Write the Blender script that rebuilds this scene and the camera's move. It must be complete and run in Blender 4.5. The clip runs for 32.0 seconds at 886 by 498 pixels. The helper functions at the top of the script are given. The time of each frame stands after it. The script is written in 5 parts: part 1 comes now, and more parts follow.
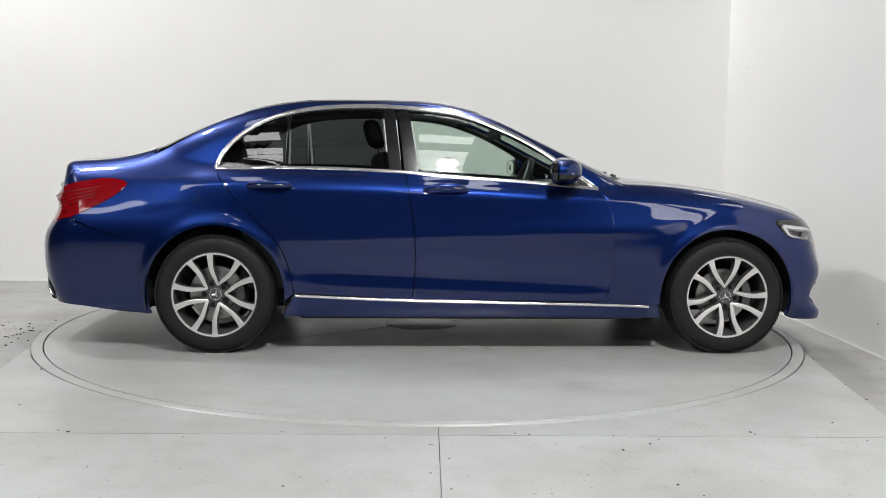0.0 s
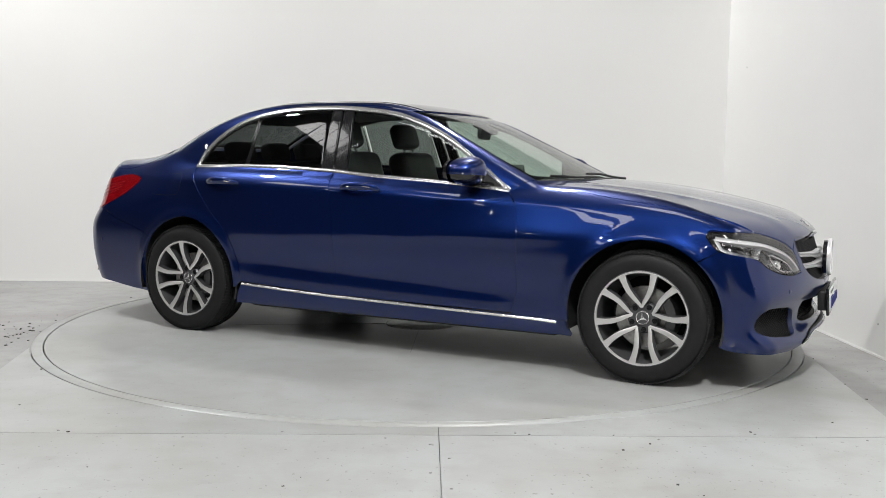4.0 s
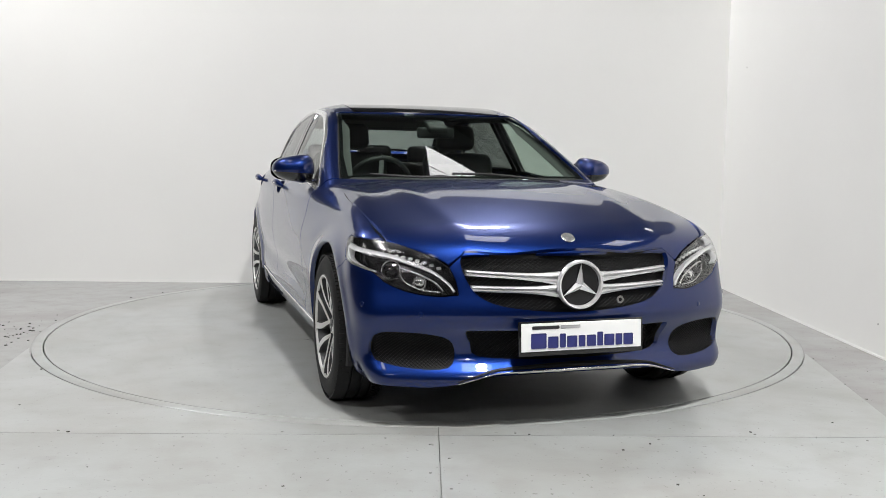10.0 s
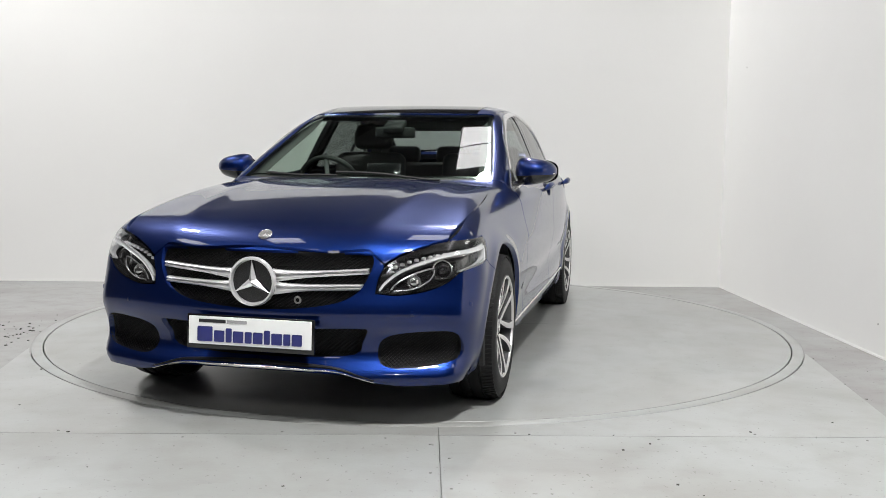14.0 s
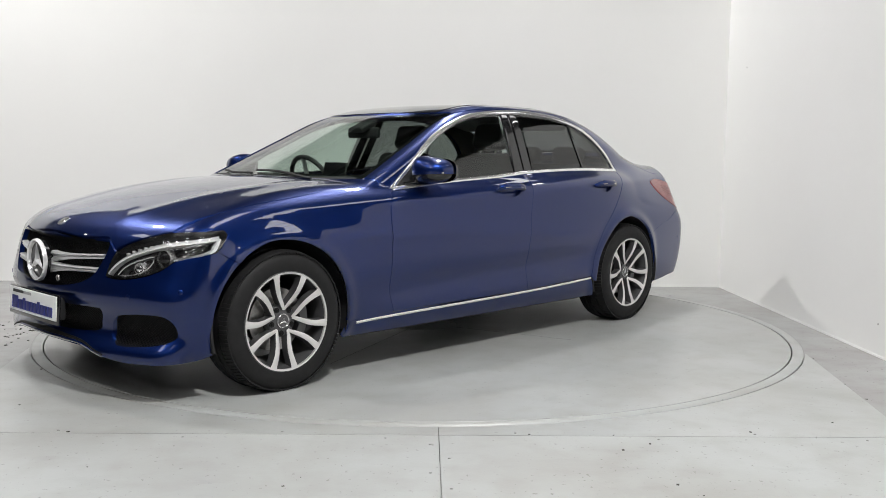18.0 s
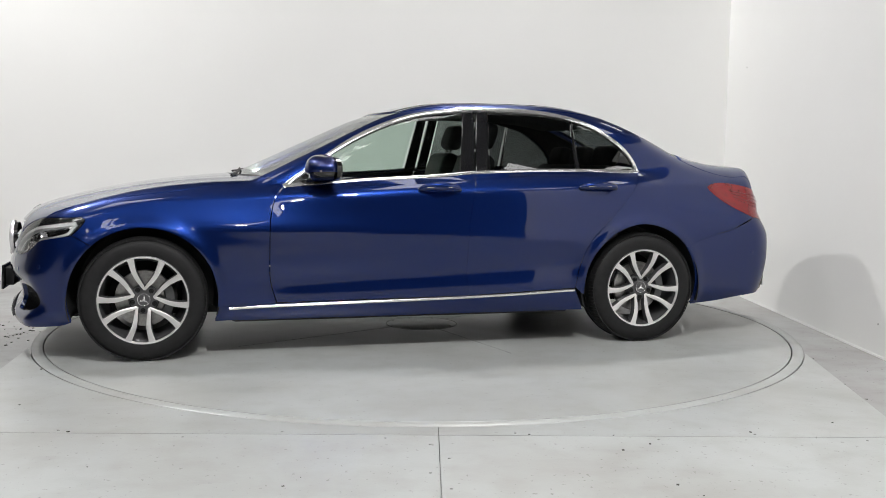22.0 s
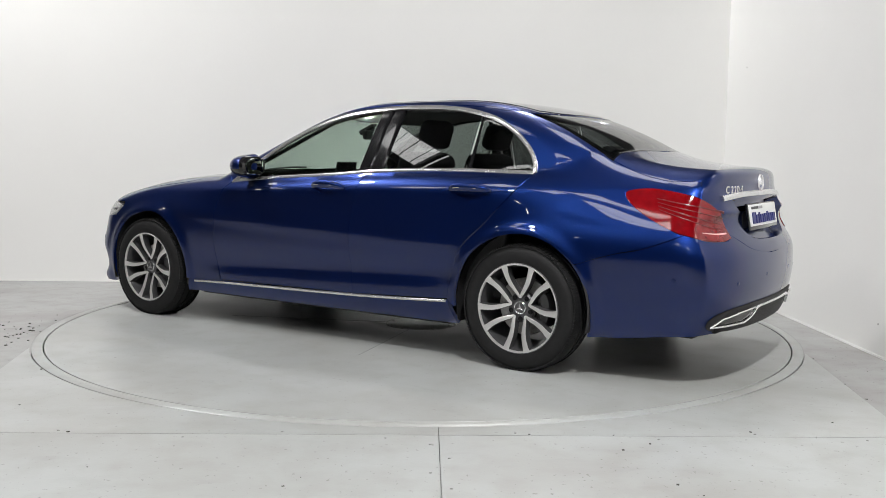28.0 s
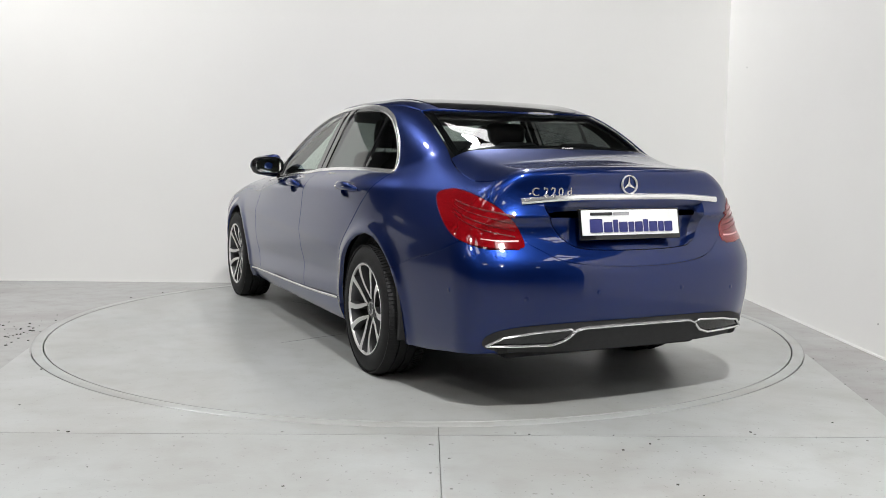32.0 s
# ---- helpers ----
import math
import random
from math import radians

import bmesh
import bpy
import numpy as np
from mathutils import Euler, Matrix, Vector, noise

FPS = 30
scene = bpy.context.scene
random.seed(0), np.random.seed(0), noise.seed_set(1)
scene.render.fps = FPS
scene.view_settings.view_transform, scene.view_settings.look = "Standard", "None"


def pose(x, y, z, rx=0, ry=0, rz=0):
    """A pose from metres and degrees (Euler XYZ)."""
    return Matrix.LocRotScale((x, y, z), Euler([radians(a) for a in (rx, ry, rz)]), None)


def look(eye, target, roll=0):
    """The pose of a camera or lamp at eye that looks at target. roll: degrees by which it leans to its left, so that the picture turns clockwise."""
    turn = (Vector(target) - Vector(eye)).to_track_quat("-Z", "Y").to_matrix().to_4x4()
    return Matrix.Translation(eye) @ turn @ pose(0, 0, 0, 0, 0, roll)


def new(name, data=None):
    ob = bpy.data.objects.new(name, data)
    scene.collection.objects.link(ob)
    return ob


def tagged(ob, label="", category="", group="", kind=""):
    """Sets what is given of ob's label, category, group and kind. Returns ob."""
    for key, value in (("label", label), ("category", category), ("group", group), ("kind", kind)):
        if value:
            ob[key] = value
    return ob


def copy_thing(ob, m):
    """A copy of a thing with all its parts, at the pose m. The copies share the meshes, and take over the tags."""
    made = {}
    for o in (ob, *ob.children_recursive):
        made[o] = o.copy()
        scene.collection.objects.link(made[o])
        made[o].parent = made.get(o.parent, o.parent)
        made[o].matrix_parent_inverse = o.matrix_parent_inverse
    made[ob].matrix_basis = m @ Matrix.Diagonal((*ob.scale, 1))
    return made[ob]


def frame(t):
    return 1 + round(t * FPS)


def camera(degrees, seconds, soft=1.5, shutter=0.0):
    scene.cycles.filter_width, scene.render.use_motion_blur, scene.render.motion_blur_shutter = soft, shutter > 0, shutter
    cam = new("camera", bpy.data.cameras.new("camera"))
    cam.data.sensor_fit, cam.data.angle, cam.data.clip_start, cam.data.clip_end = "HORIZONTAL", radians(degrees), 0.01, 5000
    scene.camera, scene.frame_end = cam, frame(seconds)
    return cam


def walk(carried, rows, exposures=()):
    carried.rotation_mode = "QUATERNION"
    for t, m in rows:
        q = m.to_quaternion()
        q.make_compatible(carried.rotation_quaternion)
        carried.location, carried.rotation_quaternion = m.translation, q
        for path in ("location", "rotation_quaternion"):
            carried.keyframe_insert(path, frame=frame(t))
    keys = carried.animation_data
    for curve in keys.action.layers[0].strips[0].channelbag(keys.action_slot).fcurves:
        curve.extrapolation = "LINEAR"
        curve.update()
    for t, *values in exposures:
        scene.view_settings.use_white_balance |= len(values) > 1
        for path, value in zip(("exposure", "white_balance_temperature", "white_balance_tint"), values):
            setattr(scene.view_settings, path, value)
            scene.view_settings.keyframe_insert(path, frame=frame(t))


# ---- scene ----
# camera on a tripod, facing the turntable
EYE = Vector((0.0, -5.981, 1.082))
YAW, PITCH, LEAN = 0.02278, -0.09869, 0.01253
AHEAD = Vector((math.sin(YAW) * math.cos(PITCH), math.cos(YAW) * math.cos(PITCH), math.sin(PITCH)))
cam = camera(51.16, 32.0, soft=0.6)
STAND = look(EYE, EYE + AHEAD, math.degrees(LEAN))
walk(cam, [(0.0, STAND), (32.0, STAND)])

# ---- light: a dim hall, bright lamp panels over the photo bay ----
PLATFORM = 0.12          # height of the turntable over the hall floor
FLOOR_Z = -PLATFORM
WALL_Y, WALL_X, WALL_H = 2.72, 2.84, 2.82
world = bpy.data.worlds.new("hall_air")
scene.world = world
world.use_nodes = True
bg = world.node_tree.nodes["Background"]
bg.inputs["Color"].default_value = (0.95, 0.98, 1.0, 1)
bg.inputs["Strength"].default_value = 0.05
scene.view_settings.exposure = 0.0


LAMP_Z = 5.6
# high-bay lamps: x, y, watts
LAMPS = [(0.95, 2.25, 150), (-4.1, 0.8, 220), (1.0, -5.1, 450), (-4.1, -5.1, 140), (1.0, -10.6, 90), (-4.1, -10.6, 90)]
for lx, ly, watts in LAMPS:
    lamp = bpy.data.lights.new("high_bay_light", "AREA")
    lamp.shape, lamp.size, lamp.energy, lamp.color = "DISK", 0.3, watts, (1.0, 0.985, 0.975)
    new("high_bay_light", lamp).matrix_world = pose(lx, ly, LAMP_Z)


# ---- materials ----
def mat(name, colour, rough=0.5, metal=0.0, coat=0.0, bump=0.0, bump_size=200.0, vary=0.0, vary_size=3.0, trans=0.0, ior=1.45, emit=0.0, spec=0.5, coat_rough=0.03):
    m = bpy.data.materials.new(name)
    m.use_nodes = True
    nt = m.node_tree
    b = nt.nodes["Principled BSDF"]
    b.inputs["Base Color"].default_value = (*colour, 1)
    b.inputs["Roughness"].default_value = rough
    b.inputs["Metallic"].default_value = metal
    b.inputs["Coat Weight"].default_value = coat
    b.inputs["Coat Roughness"].default_value = coat_rough
    b.inputs["Transmission Weight"].default_value = trans
    b.inputs["IOR"].default_value = ior
    b.inputs["Specular IOR Level"].default_value = spec
    if emit:
        b.inputs["Emission Color"].default_value = (*colour, 1)
        b.inputs["Emission Strength"].default_value = emit
    tc = nt.nodes.new("ShaderNodeTexCoord")
    if vary:
        n = nt.nodes.new("ShaderNodeTexNoise")
        n.inputs["Scale"].default_value, n.inputs["Detail"].default_value = vary_size, 8
        nt.links.new(tc.outputs["Object"], n.inputs["Vector"])
        r = nt.nodes.new("ShaderNodeMapRange")
        r.inputs["From Min"].default_value, r.inputs["From Max"].default_value = 0.3, 0.7
        r.inputs["To Min"].default_value, r.inputs["To Max"].default_value = 1 - vary, 1 + vary
        nt.links.new(n.outputs["Fac"], r.inputs["Value"])
        mx = nt.nodes.new("ShaderNodeVectorMath")
        mx.operation = "SCALE"
        mx.inputs[0].default_value = colour
        nt.links.new(r.outputs["Result"], mx.inputs["Scale"])
        nt.links.new(mx.outputs["Vector"], b.inputs["Base Color"])
    if bump:
        n = nt.nodes.new("ShaderNodeTexNoise")
        n.inputs["Scale"].default_value, n.inputs["Detail"].default_value = bump_size, 4
        nt.links.new(tc.outputs["Object"], n.inputs["Vector"])
        bn = nt.nodes.new("ShaderNodeBump")
        bn.inputs["Strength"].default_value, bn.inputs["Distance"].default_value = bump, 0.002
        nt.links.new(n.outputs["Fac"], bn.inputs["Height"])
        nt.links.new(bn.outputs["Normal"], b.inputs["Normal"])
    return m


PAINT = mat("blue_metallic_paint", (0.0016, 0.0155, 0.110), rough=0.36, metal=0.88, coat=1.0, vary=0.12, vary_size=900, coat_rough=0.008)
PAINT.node_tree.nodes["Principled BSDF"].inputs["Coat IOR"].default_value = 1.52
ROOFGLASS = mat("black_roof_glass", (0.006, 0.006, 0.007), rough=0.04, coat=0.5)
MESH = mat("black_grille_plastic", (0.005, 0.005, 0.0055), rough=0.5, spec=0.3, vary=0.2, vary_size=30)
CHROME = mat("bright_chrome", (0.88, 0.88, 0.88), rough=0.16, metal=0.86, vary=0.03, vary_size=20)
SATIN = mat("satin_aluminium", (0.78, 0.78, 0.79), rough=0.3, metal=0.7, bump=0.05, bump_size=300)
ALLOY = mat("machined_alloy", (0.74, 0.73, 0.72), rough=0.36, metal=0.75, bump=0.06, bump_size=500)
ALLOY_POCKET = mat("dark_painted_alloy", (0.045, 0.045, 0.047), rough=0.45, metal=0.4, coat=0.3)
ALLOY_DARK = mat("grey_painted_alloy", (0.085, 0.085, 0.088), rough=0.38, metal=0.5, coat=0.6)
ALLOY_BARREL = mat("silver_grey_barrel", (0.10, 0.10, 0.104), rough=0.4, metal=0.6, coat=0.3, vary=0.1, vary_size=30)
BLACK = mat("gloss_black_trim", (0.008, 0.008, 0.009), rough=0.12, coat=0.6)
PLASTIC = mat("black_grained_plastic", (0.016, 0.016, 0.017), rough=0.55, bump=0.25, bump_size=700, vary=0.15, vary_size=40)
DEEP = mat("dark_underbody", (0.012, 0.012, 0.012), rough=0.8, vary=0.3, vary_size=8)
RUBBER = mat("tyre_rubber", (0.009, 0.009, 0.0095), rough=0.66, spec=0.35, bump=0.2, bump_size=400, vary=0.2, vary_size=30)
STEEL = mat("brake_steel", (0.42, 0.41, 0.40), rough=0.38, metal=1.0, vary=0.2, vary_size=60)
LEATHER = mat("black_upholstery", (0.02, 0.02, 0.021), rough=0.5, bump=0.3, bump_size=350, vary=0.15, vary_size=12)
HEADLINER = mat("grey_headliner", (0.42, 0.42, 0.40), rough=0.9, bump=0.2, bump_size=900, vary=0.05, vary_size=30)
PLATE = mat("white_plate", (0.82, 0.83, 0.82), rough=0.3, vary=0.02, vary_size=10)
INK = mat("navy_print", (0.03, 0.035, 0.16), rough=0.4, vary=0.05, vary_size=30)
INK_DARK = mat("black_print", (0.02, 0.02, 0.022), rough=0.4)
INK_GREY = mat("grey_print", (0.35, 0.35, 0.36), rough=0.4)


def glass(name, tint, clear, rough=0.0):
    """Thin pane: mirror-like coat over a tinted see-through sheet."""
    m = bpy.data.materials.new(name)
    m.use_nodes = True
    nt = m.node_tree
    nt.nodes.remove(nt.nodes["Principled BSDF"])
    out = nt.nodes["Material Output"]
    see = nt.nodes.new("ShaderNodeBsdfTransparent")
    see.inputs["Color"].default_value = (*[c * clear for c in tint], 1)
    gloss = nt.nodes.new("ShaderNodeBsdfGlossy")
    gloss.inputs["Roughness"].default_value = rough
    lw = nt.nodes.new("ShaderNodeLayerWeight")
    lw.inputs["Blend"].default_value = 0.5
    pw = nt.nodes.new("ShaderNodeMath")
    pw.operation = "POWER"
    pw.inputs[1].default_value = 4.5
    fr = nt.nodes.new("ShaderNodeMapRange")
    fr.inputs["To Min"].default_value, fr.inputs["To Max"].default_value = 0.075, 0.97
    nt.links.new(lw.outputs["Facing"], pw.inputs[0])
    nt.links.new(pw.outputs[0], fr.inputs["Value"])
    mix = nt.nodes.new("ShaderNodeMixShader")
    nt.links.new(fr.outputs["Result"], mix.inputs["Fac"])
    nt.links.new(see.outputs["BSDF"], mix.inputs[1])
    nt.links.new(gloss.outputs["BSDF"], mix.inputs[2])
    nt.links.new(mix.outputs["Shader"], out.inputs["Surface"])
    return m


GLASS = glass("clear_green_glass", (0.86, 0.97, 0.90), 0.86)
PRIVACY = glass("dark_tinted_glass", (0.9, 0.97, 0.95), 0.24)
REAR_GLASS = glass("grey_tinted_rear_glass", (0.9, 0.97, 0.95), 0.48)
LENS = glass("clear_lamp_lens", (1, 1, 1), 0.93)
RED = mat("red_lamp_plastic", (0.27, 0.003, 0.007), rough=0.08, coat=1.0, trans=0.35, ior=1.3, vary=0.2, vary_size=25)
PINK = mat("pale_pink_reversing_lens", (0.62, 0.36, 0.36), rough=0.25, vary=0.1, vary_size=60)
RED_DARK = mat("deep_red_lamp_plastic", (0.10, 0.002, 0.004), rough=0.3, coat=0.2, vary=0.15, vary_size=40)
MIRROR = mat("mirror_glass", (0.9, 0.9, 0.9), rough=0.01, metal=1.0)


# ---- helpers for meshes ----
def mesh_object(name, verts, faces, material, parent=None, smooth=True, label="", normals=None):
    me = bpy.data.meshes.new(name)
    me.from_pydata([tuple(v) for v in verts], [], [tuple(f) for f in faces])
    me.materials.append(material)
    if smooth:
        me.polygons.foreach_set("use_smooth", [True] * len(me.polygons))
    me.update()
    if normals is not None:
        me.normals_split_custom_set_from_vertices([tuple(n) for n in normals])
    ob = new(name, me)
    ob.parent = parent
    if label:
        tagged(ob, label)
    return ob


def part(name, bm, material, parent, label="", smooth=True):
    bmesh.ops.recalc_face_normals(bm, faces=bm.faces)
    me = bpy.data.meshes.new(name)
    bm.to_mesh(me)
    bm.free()
    me.materials.append(material)
    if smooth:
        me.polygons.foreach_set("use_smooth", [True] * len(me.polygons))
        me.set_sharp_from_angle(angle=radians(38))
    ob = new(name, me)
    ob.parent = parent
    if label:
        tagged(ob, label)
    return ob


def add_box(bm, c, s, rot=None, bevel=0.0, seg=2):
    """A bevelled block centred at c with full sizes s."""
    m = Matrix.Translation(c) @ (rot.to_4x4() if rot else Matrix.Identity(4)) @ Matrix.Diagonal((*s, 1))
    r = bmesh.ops.create_cube(bm, size=1.0, matrix=m)
    if bevel:
        edges = list({e for v in r["verts"] for e in v.link_edges})
        bmesh.ops.bevel(bm, geom=edges, offset=bevel, segments=seg, affect="EDGES", profile=0.5)


def add_tube(bm, pts, r, seg=8, squash=1.0):
    """A round bar along a line of points."""
    pts = [Vector(p) for p in pts]
    rings = []
    for i, p in enumerate(pts):
        d = (pts[min(i + 1, len(pts) - 1)] - pts[max(i - 1, 0)]).normalized()
        side = d.cross(Vector((0, 0, 1)))
        if side.length < 1e-4:
            side = Vector((1, 0, 0))
        side.normalize()
        up = side.cross(d)
        rr = r[i] if isinstance(r, (list, tuple)) else r
        rings.append([bm.verts.new(p + side * (math.cos(a) * rr) + up * (math.sin(a) * rr * squash)) for a in (2 * math.pi * k / seg for k in range(seg))])
    for a, b in zip(rings, rings[1:]):
        for k in range(seg):
            bm.faces.new((a[k], a[(k + 1) % seg], b[(k + 1) % seg], b[k]))
    bm.faces.new(rings[0][::-1])
    bm.faces.new(rings[-1])


def lathe(bm, profile, seg=64, axis="y", at=(0, 0, 0), close=False):
    """Turn a line of (radius, along) round an axis through a point."""
    at = Vector(at)
    rings = []
    for r, h in profile:
        ring = []
        for k in range(seg):
            a = 2 * math.pi * k / seg
            c, s = math.cos(a) * r, math.sin(a) * r
            v = {"y": (c, h, s), "z": (c, s, h), "x": (h, c, s)}[axis]
            ring.append(bm.verts.new(at + Vector(v)))
        rings.append(ring)
    pairs = list(zip(rings, rings[1:]))
    if close:
        pairs.append((rings[-1], rings[0]))
    for a, b in pairs:
        for k in range(seg):
            bm.faces.new((a[k], a[(k + 1) % seg], b[(k + 1) % seg], b[k]))
    return rings


# ---- the car's shape: smooth surfaces joined with rounded edges ----
def spline(knots):
    """Natural cubic through (x, value) knots, flat outside."""
    xs, ys = np.array([k[0] for k in knots], float), np.array([k[1] for k in knots], float)
    n = len(xs)
    h = np.diff(xs)
    a, r = np.eye(n), np.zeros(n)
    for i in range(1, n - 1):
        a[i, i - 1:i + 2] = h[i - 1], 2 * (h[i - 1] + h[i]), h[i]
        r[i] = 6 * ((ys[i + 1] - ys[i]) / h[i] - (ys[i] - ys[i - 1]) / h[i - 1])
    m = np.linalg.solve(a, r)

    def at(x):
        x = np.clip(x, xs[0], xs[-1])
        i = np.clip(np.searchsorted(xs, x) - 1, 0, n - 2)
        t0, t1 = xs[i + 1] - x, x - xs[i]
        return (m[i] * t0 ** 3 + m[i + 1] * t1 ** 3) / (6 * h[i]) + (ys[i] / h[i] - m[i] * h[i] / 6) * t0 + (ys[i + 1] / h[i] - m[i + 1] * h[i] / 6) * t1
    return at


def smax(a, b, k):
    h = np.maximum(k - np.abs(a - b), 0) / k
    return np.maximum(a, b) + h * h * k / 4


def smin(a, b, k):
    return -smax(-a, -b, k)


top_z = spline([(-2.5, 1.03), (-2.3, 1.053), (-1.85, 1.073), (-1.4, 1.056), (-0.4, 1.022), (0.34, 0.978), (0.85, 0.977), (1.21, 0.951), (1.54, 0.9075), (1.82, 0.849), (2.05, 0.785), (2.2, 0.742), (2.4, 0.66)])
top_drop = spline([(-2.4, 0.044), (-1.85, 0.06), (-1.42, 0.051), (-0.4, 0.035), (0.34, 0.037), (0.75, 0.045), (1.2, 0.040), (1.54, 0.050), (1.82, 0.066), (2.1, 0.044)])
plan_y = spline([(-2.3, 0.785), (-1.8, 0.850), (-1.42, 0.881), (-0.4, 0.895), (0.4, 0.892), (1.0, 0.888), (1.42, 0.876), (1.9, 0.862)])
section = spline([(0.1, 0.12), (0.17, 0.075), (0.22, 0.048), (0.30, 0.026), (0.42, 0.012), (0.55, 0.003), (0.68, 0.001), (0.80, 0.006), (0.88, 0.011), (0.96, 0.022), (1.04, 0.037), (1.12, 0.07)])
nose = spline([(0.08, 0.069), (0.16, 0.019), (0.205, -0.001), (0.235, 0.007), (0.28, 0.042), (0.33, 0.050), (0.385, 0.030), (0.44, 0.002), (0.48, 0.0), (0.55, 0.019), (0.62, 0.037), (0.70, 0.066), (0.78, 0.111), (0.9, 0.246)])
tail = spline([(0.12, 0.129), (0.25, 0.048), (0.35, 0.010), (0.48, -0.014), (0.57, -0.015), (0.64, -0.003), (0.72, 0.045), (0.82, 0.092), (0.93, 0.106), (1.0, 0.109), (1.05, 0.100), (1.15, 0.114)])
roof_z = spline([(-1.7, 1.348), (-1.4, 1.389), (-1.1, 1.405), (-0.75, 1.412), (-0.4, 1.411), (0.0, 1.392), (0.35, 1.357)])
cabin_y = spline([(-2.1, 0.54), (-1.75, 0.658), (-1.44, 0.730), (-1.0, 0.768), (-0.4, 0.787), (0.3, 0.765), (0.7, 0.748), (1.0, 0.712)])
AXLE = 1.42
WHEEL_Z, TYRE_R = 0.322, 0.328


def body(x, y, z):
    """Below zero inside the car's skin."""
    y = np.abs(y)
    flare = np.zeros_like(x)
    for ax in (AXLE, -AXLE):
        d = np.hypot(x - ax, z - 0.325)
        flare = flare + 0.014 * np.exp(-((d - 0.382) / 0.042) ** 2)
    scallop = 0.019 * np.exp(-((z - (0.43 - 0.04 * x)) / 0.075) ** 2) / (1 + np.exp(-(0.85 - x) / 0.08)) / (1 + np.exp(-(x + 1.0) / 0.08))
    line = 0.885 - 0.030 * x
    crease = 0.46 * np.log1p(np.exp((z - line) / 0.006)) * 0.006
    # the wings lean in above the arches; a soft line falls along the doors
    high = 0.04 * np.log1p(np.exp((z - 0.70) / 0.04))
    lean_in = high * (0.56 / (1 + np.exp(-(x - 0.8) / 0.22)) + 0.52 / (1 + np.exp((x + 1.55) / 0.15)))
    fall = (z - (0.655 + 0.045 * x)) / 0.045
    fall = 0.0065 * np.exp(-np.where(fall > 0, 0.5, 1.6) * fall ** 2) / (1 + np.exp(-(1.12 - x) / 0.05)) / (1 + np.exp(-(x + 1.05) / 0.08))
    side = y - (plan_y(x) - section(z) + flare + fall - scallop - crease - lean_in)
    ridge = 0.006 * np.exp(-((y - 0.52 + 0.09 * (x - 0.9)) / 0.06) ** 2) / (1 + np.exp(-(x - 1.0) / 0.1))
    top = z - (top_z(x) - top_drop(x) * (y / 0.8) ** 2 + ridge)
    front = 0.85 * (x - (2.186 - 0.321 * y ** 2 - (0.07 - 0.15 / (1 + np.exp((z - 0.42) / 0.05))) * y ** 6.5 - nose(z)))
    back = 0.85 * (-x - (2.478 - 0.178 * y ** 2 - (0.62 + 0.19 / (1 + np.exp((0.78 - z) / 0.05))) * y ** 8 - tail(z)))
    low = smax(side, top, 0.07)
    low = smax(low, front, 0.09)
    low = smax(low, back, 0.055)
    roof = z - (roof_z(x) - 0.006 * (y / 0.45) ** 2)
    screen = 0.88 * (z - (0.984 + 0.462 * (0.906 - 0.284 * y ** 2 - x)))
    rear = 0.88 * (z - (1.171 + 0.532 * (x + 1.703 + 0.235 * (0.2 - y ** 2))))
    flank = 0.9 * (y - (cabin_y(x) - 0.42 * (z - 1.0) - 0.12 * (z - 1.0) ** 2))
    cab = smax(smax(roof, screen, 0.10), rear, 0.20)
    cab = smax(cab, flank, 0.11 - 0.06 / (1 + np.exp((0.05 - x) / 0.08)))
    cab = smax(cab, 0.86 - z, 0.02)
    k = 0.012 + 0.11 / (1 + np.exp((x + 1.62) / 0.07))
    return smin(low, cab, k)


def gradient(p):
    e = 0.0015
    g = np.stack([body(p[:, 0] + e, p[:, 1], p[:, 2]) - body(p[:, 0] - e, p[:, 1], p[:, 2]),
                  body(p[:, 0], p[:, 1] + e, p[:, 2]) - body(p[:, 0], p[:, 1] - e, p[:, 2]),
                  body(p[:, 0], p[:, 1], p[:, 2] + e) - body(p[:, 0], p[:, 1], p[:, 2] - e)], 1)
    return g / np.maximum(np.linalg.norm(g, axis=1, keepdims=True), 1e-9)


